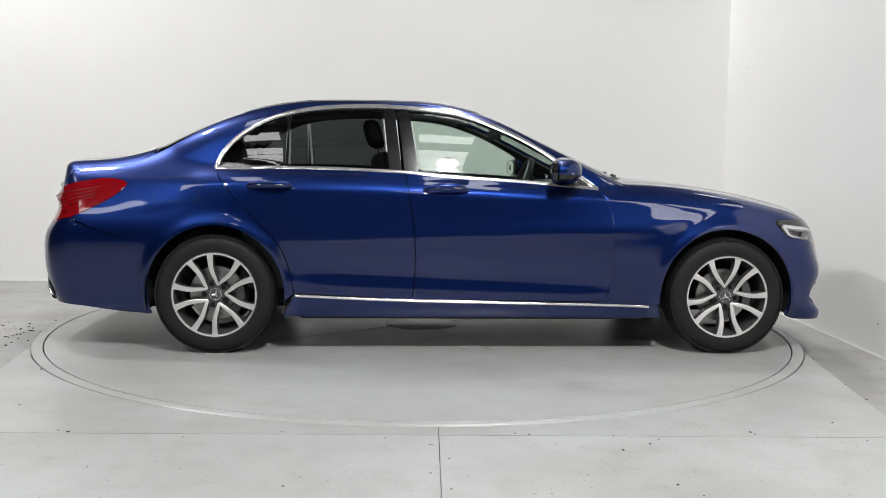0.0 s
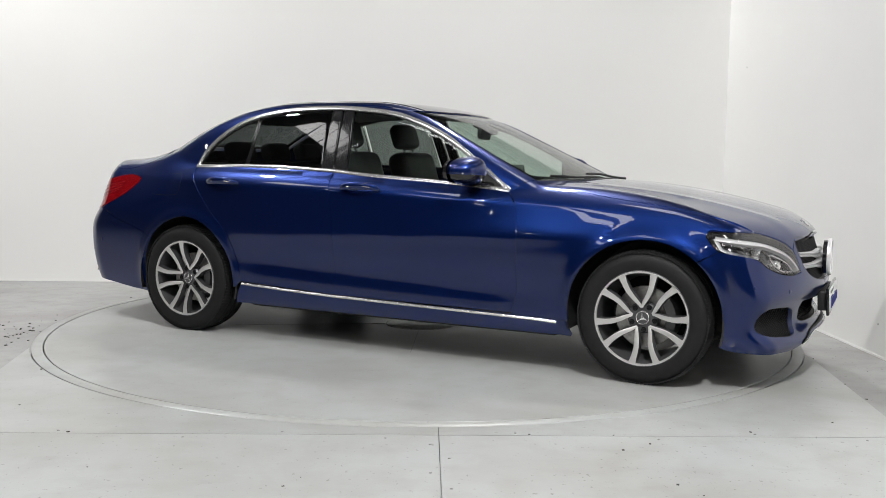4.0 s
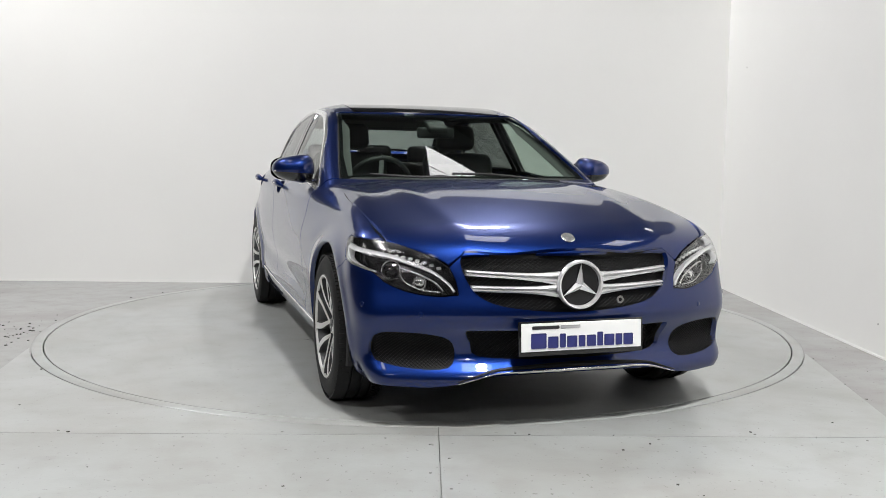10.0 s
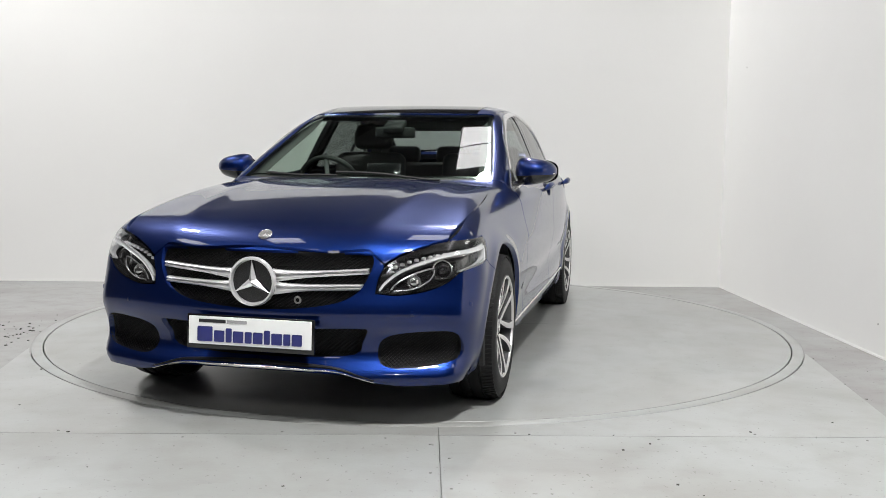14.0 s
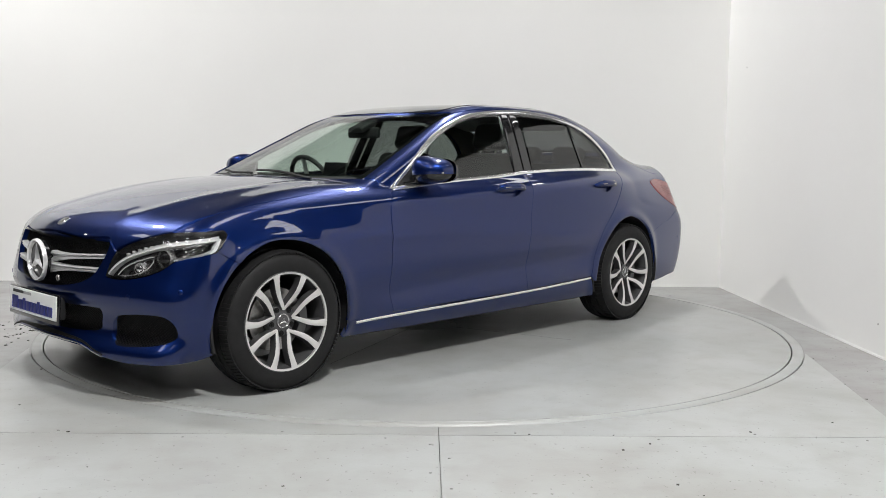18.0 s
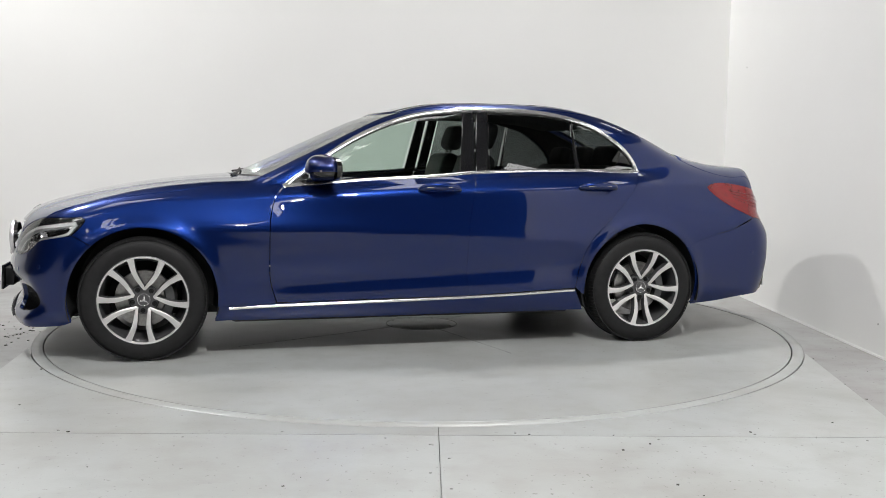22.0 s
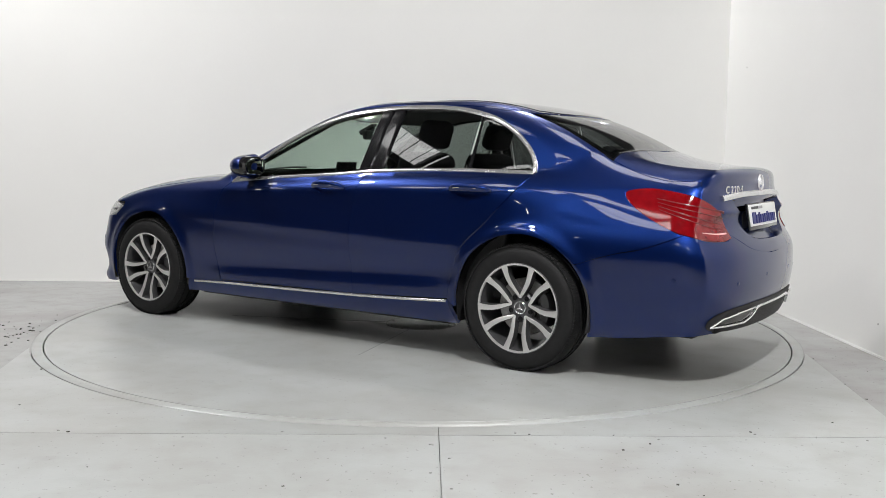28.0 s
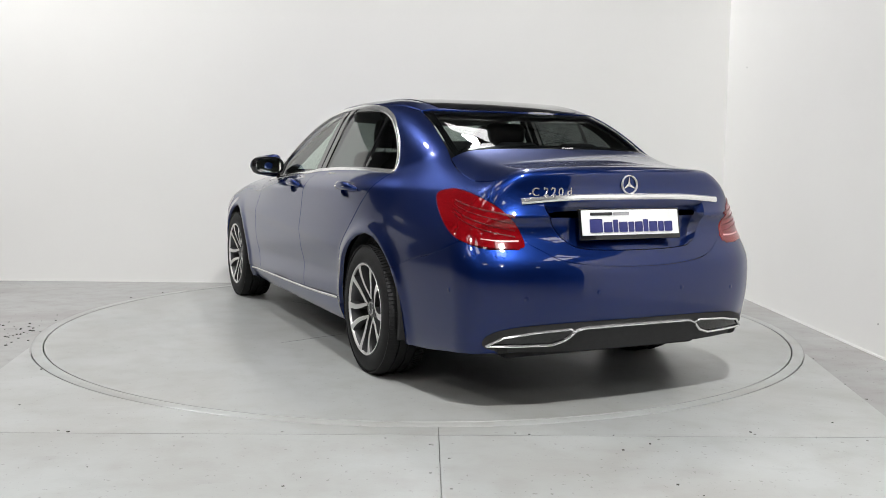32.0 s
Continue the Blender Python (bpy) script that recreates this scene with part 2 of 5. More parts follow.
def chart(kind, uv):
    """Start and way of the ray, from outside in, that belongs to a point of a flat layout."""
    u, v = uv[:, 0], uv[:, 1]
    o, d = np.zeros((len(uv), 3)), np.zeros((len(uv), 3))
    if kind == "side":        # x, z
        o[:, 0], o[:, 1], o[:, 2] = u, 1.05, v
        d[:, 1] = -1
    elif kind == "top":       # x, y
        o[:, 0], o[:, 1], o[:, 2] = u, v, 1.6
        d[:, 2] = -1
    elif kind == "roll":      # x, angle over the horizon, in radians, round the line y = 0, z = 0.45
        o[:, 0], o[:, 1], o[:, 2] = u, 1.25 * np.cos(v), 0.45 + 1.25 * np.sin(v)
        d[:, 1], d[:, 2] = -np.cos(v), -np.sin(v)
    elif kind == "nose":      # y, z
        o[:, 0], o[:, 1], o[:, 2] = 2.5, u, v
        d[:, 0] = -1
    elif kind == "stern":
        o[:, 0], o[:, 1], o[:, 2] = -2.7, u, v
        d[:, 0] = 1
    elif kind == "boot":      # angle round a line across the car, y
        o[:, 0], o[:, 1], o[:, 2] = -1.75 - 1.1 * np.cos(u), v, 0.62 + 1.1 * np.sin(u)
        d[:, 0], d[:, 2] = np.cos(u), -np.sin(u)
    elif kind == "front":     # angle round an upright line, z
        o[:, 0], o[:, 1], o[:, 2] = 1.3 + 1.3 * np.cos(u), 1.3 * np.sin(u), v
        d[:, 0], d[:, 1] = -np.cos(u), -np.sin(u)
    elif kind == "back":
        o[:, 0], o[:, 1], o[:, 2] = -1.45 - 1.3 * np.cos(u), 1.3 * np.sin(u), v
        d[:, 0], d[:, 1] = np.cos(u), -np.sin(u)
    return o, d


def lift(kind, uv, out=0.0):
    """Points of the skin and their normals; out: metres above it."""
    uv = np.asarray(uv, float)
    o, d = chart(kind, uv)
    steps = np.linspace(0.0, 1.15, 47)
    f = np.stack([body(*(o + d * s).T) for s in steps], 1)
    hit = np.argmax(f < 0, axis=1)
    hit = np.where((f < 0).any(1), np.maximum(hit, 1), len(steps) - 1)
    a, b = steps[hit - 1], steps[hit]
    for _ in range(20):
        m = (a + b) / 2
        inside = body(*(o + d * m[:, None]).T) < 0
        a, b = np.where(inside, a, m), np.where(inside, m, b)
    p = o + d * ((a + b) / 2)[:, None]
    n = gradient(p)
    return p + n * out, n


def flat(kind, p):
    """The layout's coordinates of points of the skin."""
    p = np.asarray(p, float)
    x, y, z = p.T
    return np.stack({"nose": (y, z), "stern": (y, z), "boot": (np.arctan2(z - 0.62, -1.75 - x), y), "side": (x, z), "top": (x, y), "roll": (x, np.arctan2(z - 0.45, y)),
                     "front": (np.arctan2(y, x - 1.3), z), "back": (np.arctan2(y, -1.45 - x), z)}[kind], 1)


def convert(src, dst, pts):
    return [tuple(q) for q in flat(dst, lift(src, np.array(pts, float))[0])]


def bend(knots, step=0.014):
    """A soft line through a few knots."""
    k = [np.array(p, float) for p in knots]
    if len(k) == 2:
        n = max(1, int(np.linalg.norm(k[1] - k[0]) / step))
        return [tuple(k[0] + (k[1] - k[0]) * i / n) for i in range(n + 1)]
    res = []
    for i in range(len(k) - 1):
        p0 = k[i - 1] if i else 2 * k[0] - k[1]
        p3 = k[i + 2] if i + 2 < len(k) else 2 * k[-1] - k[-2]
        p1, p2 = k[i], k[i + 1]
        n = max(2, int(np.linalg.norm(p2 - p1) / step))
        for j in range(n):
            t = j / n
            res.append(tuple(0.5 * (2 * p1 + (p2 - p0) * t + (2 * p0 - 5 * p1 + 4 * p2 - p3) * t * t + (3 * p1 - p0 - 3 * p2 + p3) * t ** 3)))
    res.append(tuple(k[-1]))
    return res


def outline(*edges):
    """A closed line out of soft edges that meet in corners."""
    res = []
    for e in edges:
        for q in bend(e):
            if not res or np.hypot(q[0] - res[-1][0], q[1] - res[-1][1]) > 1e-4:
                res.append(q)
    if np.hypot(res[0][0] - res[-1][0], res[0][1] - res[-1][1]) < 1e-4:
        res.pop()
    return res


def ring(knots):
    """A closed soft line."""
    n = len(knots)
    res = []
    for i in range(n):
        p0, p1, p2, p3 = (np.array(knots[(i + j) % n], float) for j in (-1, 0, 1, 2))
        m = max(2, int(np.linalg.norm(p2 - p1) / 0.014))
        for j in range(m):
            t = j / m
            res.append(tuple(0.5 * (2 * p1 + (p2 - p0) * t + (2 * p0 - 5 * p1 + 4 * p2 - p3) * t * t + (3 * p1 - p0 - 3 * p2 + p3) * t ** 3)))
    return res


def inset(loop, d):
    """Moves a closed line inwards by d."""
    p = np.array(loop, float)
    a, b = np.roll(p, 1, 0), np.roll(p, -1, 0)
    area2 = np.sum(p[:, 0] * b[:, 1] - b[:, 0] * p[:, 1])
    t1, t2 = p - a, b - p
    t1 /= np.maximum(np.linalg.norm(t1, axis=1, keepdims=True), 1e-9)
    t2 /= np.maximum(np.linalg.norm(t2, axis=1, keepdims=True), 1e-9)
    n = np.stack([-(t1 + t2)[:, 1], (t1 + t2)[:, 0]], 1)
    n /= np.maximum(np.linalg.norm(n, axis=1, keepdims=True), 1e-9)
    c = np.maximum(np.abs(np.sum(n * np.stack([-t1[:, 1], t1[:, 0]], 1), 1)), 0.5)
    return p + n * (d / c)[:, None] * np.sign(area2)


def inside(pts, loop):
    loop = np.asarray(loop)
    x, y = pts[:, 0][:, None], pts[:, 1][:, None]
    x0, y0 = loop[:, 0][None], loop[:, 1][None]
    x1, y1 = np.roll(loop[:, 0], -1)[None], np.roll(loop[:, 1], -1)[None]
    with np.errstate(divide="ignore", invalid="ignore"):
        cut = ((y0 > y) != (y1 > y)) & (x < (x1 - x0) * (y - y0) / (y1 - y0) + x0)
    return cut.sum(1) % 2 == 1


def near(pts, loop, d):
    loop = np.asarray(loop)
    res = np.zeros(len(pts), bool)
    for i in range(0, len(loop), 40):
        q = loop[i:i + 40]
        res |= (np.min(np.hypot(pts[:, :1] - q[:, 0], pts[:, 1:] - q[:, 1]), 1) < d)
    return res


def skin(name, kind, loop, material, parent, holes=(), out=0.0, thick=0.022, gap=0.0029, grid=0.024, mirror=False, label="", sides=(), move=None):
    """A panel of the car's skin, cut out along a closed line, with folded edges."""
    from mathutils.geometry import delaunay_2d_cdt
    loops = [inset(loop, gap)] + [inset(h, -gap) for h in holes]
    lo, hi = loops[0].min(0), loops[0].max(0)
    gx, gy = np.meshgrid(np.arange(lo[0] + grid / 2, hi[0], grid), np.arange(lo[1] + grid / 2, hi[1], grid))
    gx = gx + (np.arange(gx.shape[0]) % 2)[:, None] * grid / 2
    pts = np.stack([gx.ravel(), gy.ravel()], 1)
    ok = inside(pts, loops[0])
    for h in loops[1:]:
        ok &= ~inside(pts, h)
    pts = pts[ok]
    for q in loops:
        pts = pts[~near(pts, q, grid * 0.55)] if len(pts) else pts
    verts, edges = [], []
    for q in loops:
        s = len(verts)
        verts += [Vector(v) for v in q]
        edges += [(s + i, s + (i + 1) % len(q)) for i in range(len(q))]
    rim = len(verts)
    verts += [Vector(v) for v in pts]
    vo, eo, fo, _, _, _ = delaunay_2d_cdt(verts, edges, [], 0, 1e-6)
    uv = np.array([tuple(v) for v in vo])
    cen = np.array([uv[list(f)].mean(0) for f in fo])
    ok = inside(cen, loops[0])
    for h in loops[1:]:
        ok &= ~inside(cen, h)
    faces = [list(f) for f, k in zip(fo, ok) if k]
    p, n = lift(kind, uv, out)
    if move:
        p = move(p, n)
    # outward facing
    tri = p[np.array([f[:3] for f in faces])]
    w = np.sum(np.cross(tri[:, 1] - tri[:, 0], tri[:, 2] - tri[:, 0]) * n[[f[0] for f in faces]])
    if w < 0:
        faces = [f[::-1] for f in faces]
    # edges folded inwards
    count = {}
    for f in faces:
        for i in range(len(f)):
            a, b = f[i], f[(i + 1) % len(f)]
            count[(a, b)] = True
    border = [(a, b) for a, b in count if (b, a) not in count]
    allp, alln = [tuple(v) for v in p], [tuple(v) for v in n]
    back = {}
    for a, b in border:
        for q in (a, b):
            if q not in back:
                back[q] = len(allp)
                allp.append(tuple(p[q] - n[q] * thick))
                alln.append(tuple(n[q]))
    faces += [[b, a, back[a], back[b]] for a, b in border]
    obs = []
    for s in sides or ((1, -1) if mirror else (1,)):
        vv = [(a, b * s, c) for a, b, c in allp]
        nn = [(a, b * s, c) for a, b, c in alln]
        ff = faces if s > 0 else [f[::-1] for f in faces]
        obs.append(mesh_object(name, vv, ff, material, parent, True, label, nn))
    return obs if mirror else obs[0]


def strip(name, kind, line, width, material, parent, out=0.004, deep=0.008, mirror=False, label=""):
    """A moulding that follows a line on the skin, with a crowned face. width: one number, or one at each end."""
    line = np.array(bend(line, 0.012) if len(line) < 40 else line, float)
    t = np.gradient(line, axis=0)
    t /= np.linalg.norm(t, axis=1, keepdims=True)
    nrm = np.stack([-t[:, 1], t[:, 0]], 1)
    w = np.linspace(width[0], width[1], len(line)) if isinstance(width, tuple) else np.full(len(line), width)
    cols = []
    for s, h in ((-0.5, -deep), (-0.5, out * 0.5), (-0.25, out), (0.25, out), (0.5, out * 0.5), (0.5, -deep)):
        cols.append(lift(kind, line + nrm * (w * s)[:, None], h)[0])
    obs = []
    for sg in ((1, -1) if mirror else (1,)):
        bm = bmesh.new()
        vs = [[bm.verts.new((q[0], q[1] * sg, q[2])) for q in c] for c in cols]
        for a, b in zip(vs, vs[1:]):
            for i in range(len(a) - 1):
                bm.faces.new((a[i], a[i + 1], b[i + 1], b[i]))
        for i in (0, -1):
            bm.faces.new([c[i] for c in vs])
        obs.append(part(name, bm, material, parent, label))
    return obs


# ---- the saloon car ----
car = tagged(new("saloon_car"), "glossy metallic blue four-door saloon car with chrome trim on the turntable", "car")
car.empty_display_size = 0.3


def sym(half):
    """A whole line out of its left half, whose second number is the place across."""
    half = [tuple(p) for p in half]
    other = [(u, -v) for u, v in reversed(half)]
    if abs(half[0][1]) < 1e-6:
        other = other[:-1]
    if abs(half[-1][1]) < 1e-6:
        other = other[1:]
    return half + other


def sym_u(half):
    return [(b, a) for a, b in sym([(q[1], q[0]) for q in half])]


def arc(cx, cz, r, a0, a1, n=26):
    return [(cx + r * math.cos(radians(a0 + (a1 - a0) * i / n)), cz + r * math.sin(radians(a0 + (a1 - a0) * i / n))) for i in range(n + 1)]


ARCH_R, ARCH_Z = 0.376, 0.325
BELT_F = [(-0.39, 0.994), (-0.13, 0.972), (0.34, 0.944), (0.69, 0.914)]
BELT_R = [(-1.43, 1.006), (-1.05, 1.012), (-0.7, 1.007), (-0.39, 0.994)]
DOOR_MID = [(-0.39, 0.994), (-0.36, 0.85), (-0.335, 0.68), (-0.33, 0.45), (-0.345, 0.30)]
DOOR_FRONT = [(0.69, 0.914), (0.74, 0.85), (0.765, 0.74), (0.77, 0.6), (0.768, 0.42), (0.735, 0.288)]
DOOR_REAR = [(-1.43, 1.006), (-1.38, 0.93), (-1.23, 0.76), (-1.08, 0.61), (-1.015, 0.46), (-0.99, 0.33)]
DLO = [(-1.43, 1.006), (-1.415, 1.06), (-1.37, 1.13), (-1.28, 1.21), (-1.16, 1.28), (-1.03, 1.322), (-0.88, 1.35), (-0.69, 1.364), (-0.47, 1.364), (-0.25, 1.347),
       (-0.06, 1.318), (0.13, 1.255), (0.29, 1.18), (0.45, 1.08), (0.69, 0.914)]
LAMP_TOP = [(0.505, 0.655), (0.56, 0.692), (0.64, 0.725), (0.722, 0.748)]         # y, z
HOOD_NOSE = [(2.105, 0.0), (2.095, 0.25), (2.05, 0.44)]

def cup_loop(x0, x1, z):
    xm = (x0 + x1) / 2
    return ring([(xm - 0.088, z + 0.002), (xm - 0.055, z + 0.027), (xm + 0.055, z + 0.027), (xm + 0.088, z + 0.002), (xm + 0.05, z - 0.036), (xm - 0.05, z - 0.036)])


HANDLE_F, HANDLE_R = (-0.285, -0.045, 0.900), (-1.24, -1.00, 0.914)
rear_door = skin("rear_door", "side", outline(BELT_R[::-1], DOOR_REAR, [(-0.99, 0.33), (-0.345, 0.30)], DOOR_MID[::-1]), PAINT, car, holes=[cup_loop(*HANDLE_R)], mirror=True)
front_door = skin("front_door", "side", outline(BELT_F, DOOR_FRONT, [(0.735, 0.288), (-0.345, 0.30)], DOOR_MID[::-1]), PAINT, car, holes=[cup_loop(*HANDLE_F)], mirror=True)
skin("sill", "side", outline([(-0.99, 0.326), (-0.345, 0.296), (0.735, 0.284), (1.03, 0.276)], [(1.03, 0.276), (1.062, 0.192)], [(1.062, 0.192), (-1.05, 0.195)], [(-1.05, 0.195), (-0.99, 0.326)]), PAINT, car, mirror=True)

LAMP_TIP = convert("nose", "top", LAMP_TOP[-1:])[0]
HOOD_SIDE = [(0.80, 0.705), (1.2, 0.742), (1.5, 0.752), (1.70, 0.748), LAMP_TIP]
hood_tip = convert("top", "roll", HOOD_SIDE)
lamp_crown = convert("front", "roll", bend(convert("nose", "front", LAMP_TOP[-1:]) + convert("side", "front", [(1.715, 0.757)])))
lamp_back = convert("side", "roll", [(1.715, 0.757), (1.70, 0.735), (1.735, 0.69), (1.765, 0.662)])
fender = bend(hood_tip) + lamp_crown + bend(lamp_back) + bend(convert("side", "roll", [(1.765, 0.662), (1.673, 0.609)])) \
    + convert("side", "roll", arc(AXLE, ARCH_Z, ARCH_R, 48, 187, 44)) + bend(convert("side", "roll", [(1.045, 0.275), (0.735, 0.284)])) \
    + bend(convert("side", "roll", DOOR_FRONT[::-1])) + bend(convert("side", "roll", [(0.69, 0.914), (0.72, 0.93)]) + [hood_tip[0]])


def tidy(loop, d=0.004):
    """Drops points that lie closer than d to the one before."""
    res = [loop[0]]
    for q in loop[1:]:
        if math.hypot(q[0] - res[-1][0], q[1] - res[-1][1]) > d:
            res.append(q)
    if math.hypot(res[0][0] - res[-1][0], res[0][1] - res[-1][1]) < d:
        res.pop()
    return res


skin("front_wing", "roll", tidy(fender), PAINT, car, mirror=True)

# bonnet
lamp_top_xy = convert("nose", "top", LAMP_TOP)
NOTCH = bend(convert("nose", "front", LAMP_TOP[:1]) + convert("top", "front", HOOD_NOSE[-1:]))
bonnet = tidy(bend([(0.975, 0.0), (0.94, 0.3), (0.86, 0.55), (0.80, 0.70)]) + bend(HOOD_SIDE) + bend(lamp_top_xy[::-1]) + convert("front", "top", NOTCH) + bend(HOOD_NOSE[::-1]))
bonnet_loop = tidy(sym(bonnet))
skin("bonnet", "top", bonnet_loop, PAINT, car, grid=0.026)

# front bumper with its openings
GRILLE = [(0.0, 0.703), (0.2, 0.703), (0.42, 0.698), (0.458, 0.683), (0.448, 0.62), (0.405, 0.55), (0.32, 0.51), (0.16, 0.488), (0.0, 0.482)]
INTAKE = [(0.0, 0.404), (0.2, 0.404), (0.41, 0.404), (0.446, 0.396), (0.42, 0.345), (0.392, 0.302), (0.2, 0.290), (0.0, 0.288)]
SCOOP = [(0.482, 0.315), (0.505, 0.362), (0.575, 0.384), (0.69, 0.392), (0.765, 0.386), (0.795, 0.350), (0.790, 0.292), (0.70, 0.262), (0.56, 0.252), (0.498, 0.268)]
LAMP_IN = [(0.505, 0.655), (0.485, 0.60), (0.478, 0.548)]
LAMP_LOW = [(0.478, 0.548), (0.56, 0.542), (0.66, 0.556), (0.74, 0.588), (0.80, 0.634)]


def nose_front(pts):
    return convert("nose", "front", pts)


def mirror_yz(half):
    return half + [(-y, z) for y, z in reversed(half[1:-1])]


lamp_in, lamp_low = nose_front(LAMP_IN), nose_front(LAMP_LOW)
lamp_side = convert("side", "front", [(1.765, 0.662), (1.735, 0.69), (1.70, 0.735), (1.715, 0.757)])
lamp_top = nose_front(LAMP_TOP)
hood_front = convert("top", "front", HOOD_NOSE)
bump_half = bend(hood_front) + NOTCH[::-1] + bend(lamp_in) + bend(lamp_low + [lamp_side[0]]) + bend(convert("side", "front", [(1.765, 0.662), (1.673, 0.609)])) \
    + convert("side", "front", arc(AXLE, ARCH_Z, ARCH_R, 48, -18, 30)) + bend(convert("side", "front", [(1.78, 0.205), (1.85, 0.185)]) + nose_front([(0.70, 0.180), (0.58, 0.178), (0.47, 0.196), (0.36, 0.226), (0.18, 0.238), (0.0, 0.241)]))
bump_loop = tidy(sym_u(tidy(bump_half)))
holes = [nose_front(ring(mirror_yz(GRILLE))), nose_front(ring(mirror_yz(INTAKE))), nose_front(ring(SCOOP)), nose_front(ring([(-y, z) for y, z in reversed(SCOOP)]))]
front_bumper = skin("front_bumper", "front", bump_loop, PAINT, car, holes=holes, grid=0.02, thick=0.022)

# rear bumper, boot lid, rear lamps
LAMP_R = [(radians(a), z) for a, z in ((57, 0.915), (52, 0.942), (46, 0.938), (38.5, 0.90), (33, 0.83), (29.8, 0.728), (31, 0.706), (38, 0.708), (46, 0.745), (53, 0.83))]
lamp_r = ring(LAMP_R)
LID_SIDE = [(-1.80, 0.60), (-1.95, 0.625), (-2.12, 0.63), (-2.25, 0.60)]
LAMP_EDGE = [(38.5, 0.90), (35.5, 0.868), (33, 0.83), (31.2, 0.785), (29.9, 0.735)]
lamp_edge = flat("stern", lift("back", np.array([(radians(a), z) for a, z in LAMP_EDGE]))[0])
LID_LOW = [tuple(q) for q in lamp_edge] + [(0.47, 0.70), (0.40, 0.662), (0.30, 0.64), (0.16, 0.627), (0.0, 0.624)]
LID_JOIN = bend([tuple(flat("back", lift("top", np.array(LID_SIDE[-1:]))[0])[0]), (radians(38.5), 0.90)])
lid_half = bend([(math.radians(78), 0.0)] + convert("top", "boot", [(-1.84, 0.2), (-1.81, 0.45), (-1.80, 0.60)])) + bend(convert("top", "boot", LID_SIDE)) + convert("back", "boot", LID_JOIN) + bend(convert("stern", "boot", LID_LOW))
lid_half[-1] = (lid_half[-1][0], 0.0)
RECESS = [(0.0, 0.897), (0.25, 0.897), (0.40, 0.893), (0.425, 0.875), (0.39, 0.79), (0.33, 0.722), (0.24, 0.698), (0.0, 0.692)]
recess = ring(RECESS + [(-y, z) for y, z in reversed(RECESS[1:-1])])
boot_lid = skin("boot_lid", "boot", tidy(sym(tidy(lid_half))), PAINT, car, holes=[convert("stern", "boot", recess)], grid=0.02)
skin("plate_recess", "stern", recess, PAINT, car, out=-0.052, thick=-0.050, gap=0.002, grid=0.03)
LOW_REAR = [(-1.775, 0.205), (-1.95, 0.215), (-2.2, 0.245)]
bump_top = convert("stern", "back", LID_LOW[:3:-1])
rear_half = bend(bump_top) + bend([(radians(31), 0.702), (radians(38), 0.704), (radians(44), 0.733)]) \
    + bend([(radians(44), 0.733)] + convert("side", "back", [(-2.05, 0.66), (-1.9, 0.625), (-1.72, 0.565)])) + convert("side", "back", arc(-AXLE, ARCH_Z, ARCH_R, 140, 198, 24)) \
    + bend(convert("side", "back", LOW_REAR) + convert("stern", "back", [(0.6, 0.262), (0.4, 0.27), (0.0, 0.275)]))
rear_half[0], rear_half[-1] = (0.0, rear_half[0][1]), (0.0, rear_half[-1][1])
rear_bumper = skin("rear_bumper", "back", tidy(sym_u(tidy(rear_half))), PAINT, car, grid=0.022, gap=0.0018)

# body side: quarter panel, pillars and roof rail in one
RAIL = [(0.81, 0.695), (0.56, 0.655), (0.3, 0.608), (0.12, 0.577), (0.0, 0.566)]
RAIL_TOP = [(0.0, 0.566), (-0.4, 0.575), (-0.9, 0.573), (-1.30, 0.532)]
RAIL_REAR = [(-1.30, 0.532), (-1.5, 0.553), (-1.7, 0.575), (-1.80, 0.60)]
lamp_out = flat("roll", lift("back", np.array([(radians(a), z) for a, z in ((38.5, 0.90), (46, 0.938), (52, 0.942), (57, 0.915), (53, 0.83), (46, 0.745), (44, 0.733))]))[0])
frame_loop = bend(convert("top", "roll", RAIL)) + bend(convert("top", "roll", RAIL_TOP)) + bend(convert("top", "roll", RAIL_REAR)) + bend(convert("top", "roll", LID_SIDE)) + convert("back", "roll", LID_JOIN) \
    + bend([tuple(q) for q in lamp_out]) + bend(convert("side", "roll", [(-2.05, 0.66), (-1.9, 0.625), (-1.72, 0.565)])) + convert("side", "roll", arc(-AXLE, ARCH_Z, ARCH_R, 140, -4, 46)) \
    + bend(convert("side", "roll", [(-1.04, 0.29), (-0.99, 0.33)])) + bend(convert("side", "roll", DOOR_REAR[::-1])) + bend(convert("side", "roll", DLO)) + bend(convert("side", "roll", [(0.69, 0.914), (0.72, 0.93)]) + convert("top", "roll", [(0.80, 0.70), (0.81, 0.705)]))
FLAP = [(-1.755, 0.845), (-1.74, 0.93), (-1.70, 0.95), (-1.56, 0.958), (-1.51, 0.945), (-1.505, 0.86), (-1.54, 0.832), (-1.70, 0.828)]
body_side = skin("body_side", "roll", tidy(frame_loop), PAINT, car, mirror=True, grid=0.02)
skin("roof", "top", tidy(sym(bend([(0.105, 0.0), (0.08, 0.3), (0.0, 0.563)]) + bend([(x, y - 0.003) for x, y in RAIL_TOP]) + bend([(-1.30, 0.529), (-1.36, 0.27), (-1.378, 0.0)]))), PAINT, car, grid=0.03)
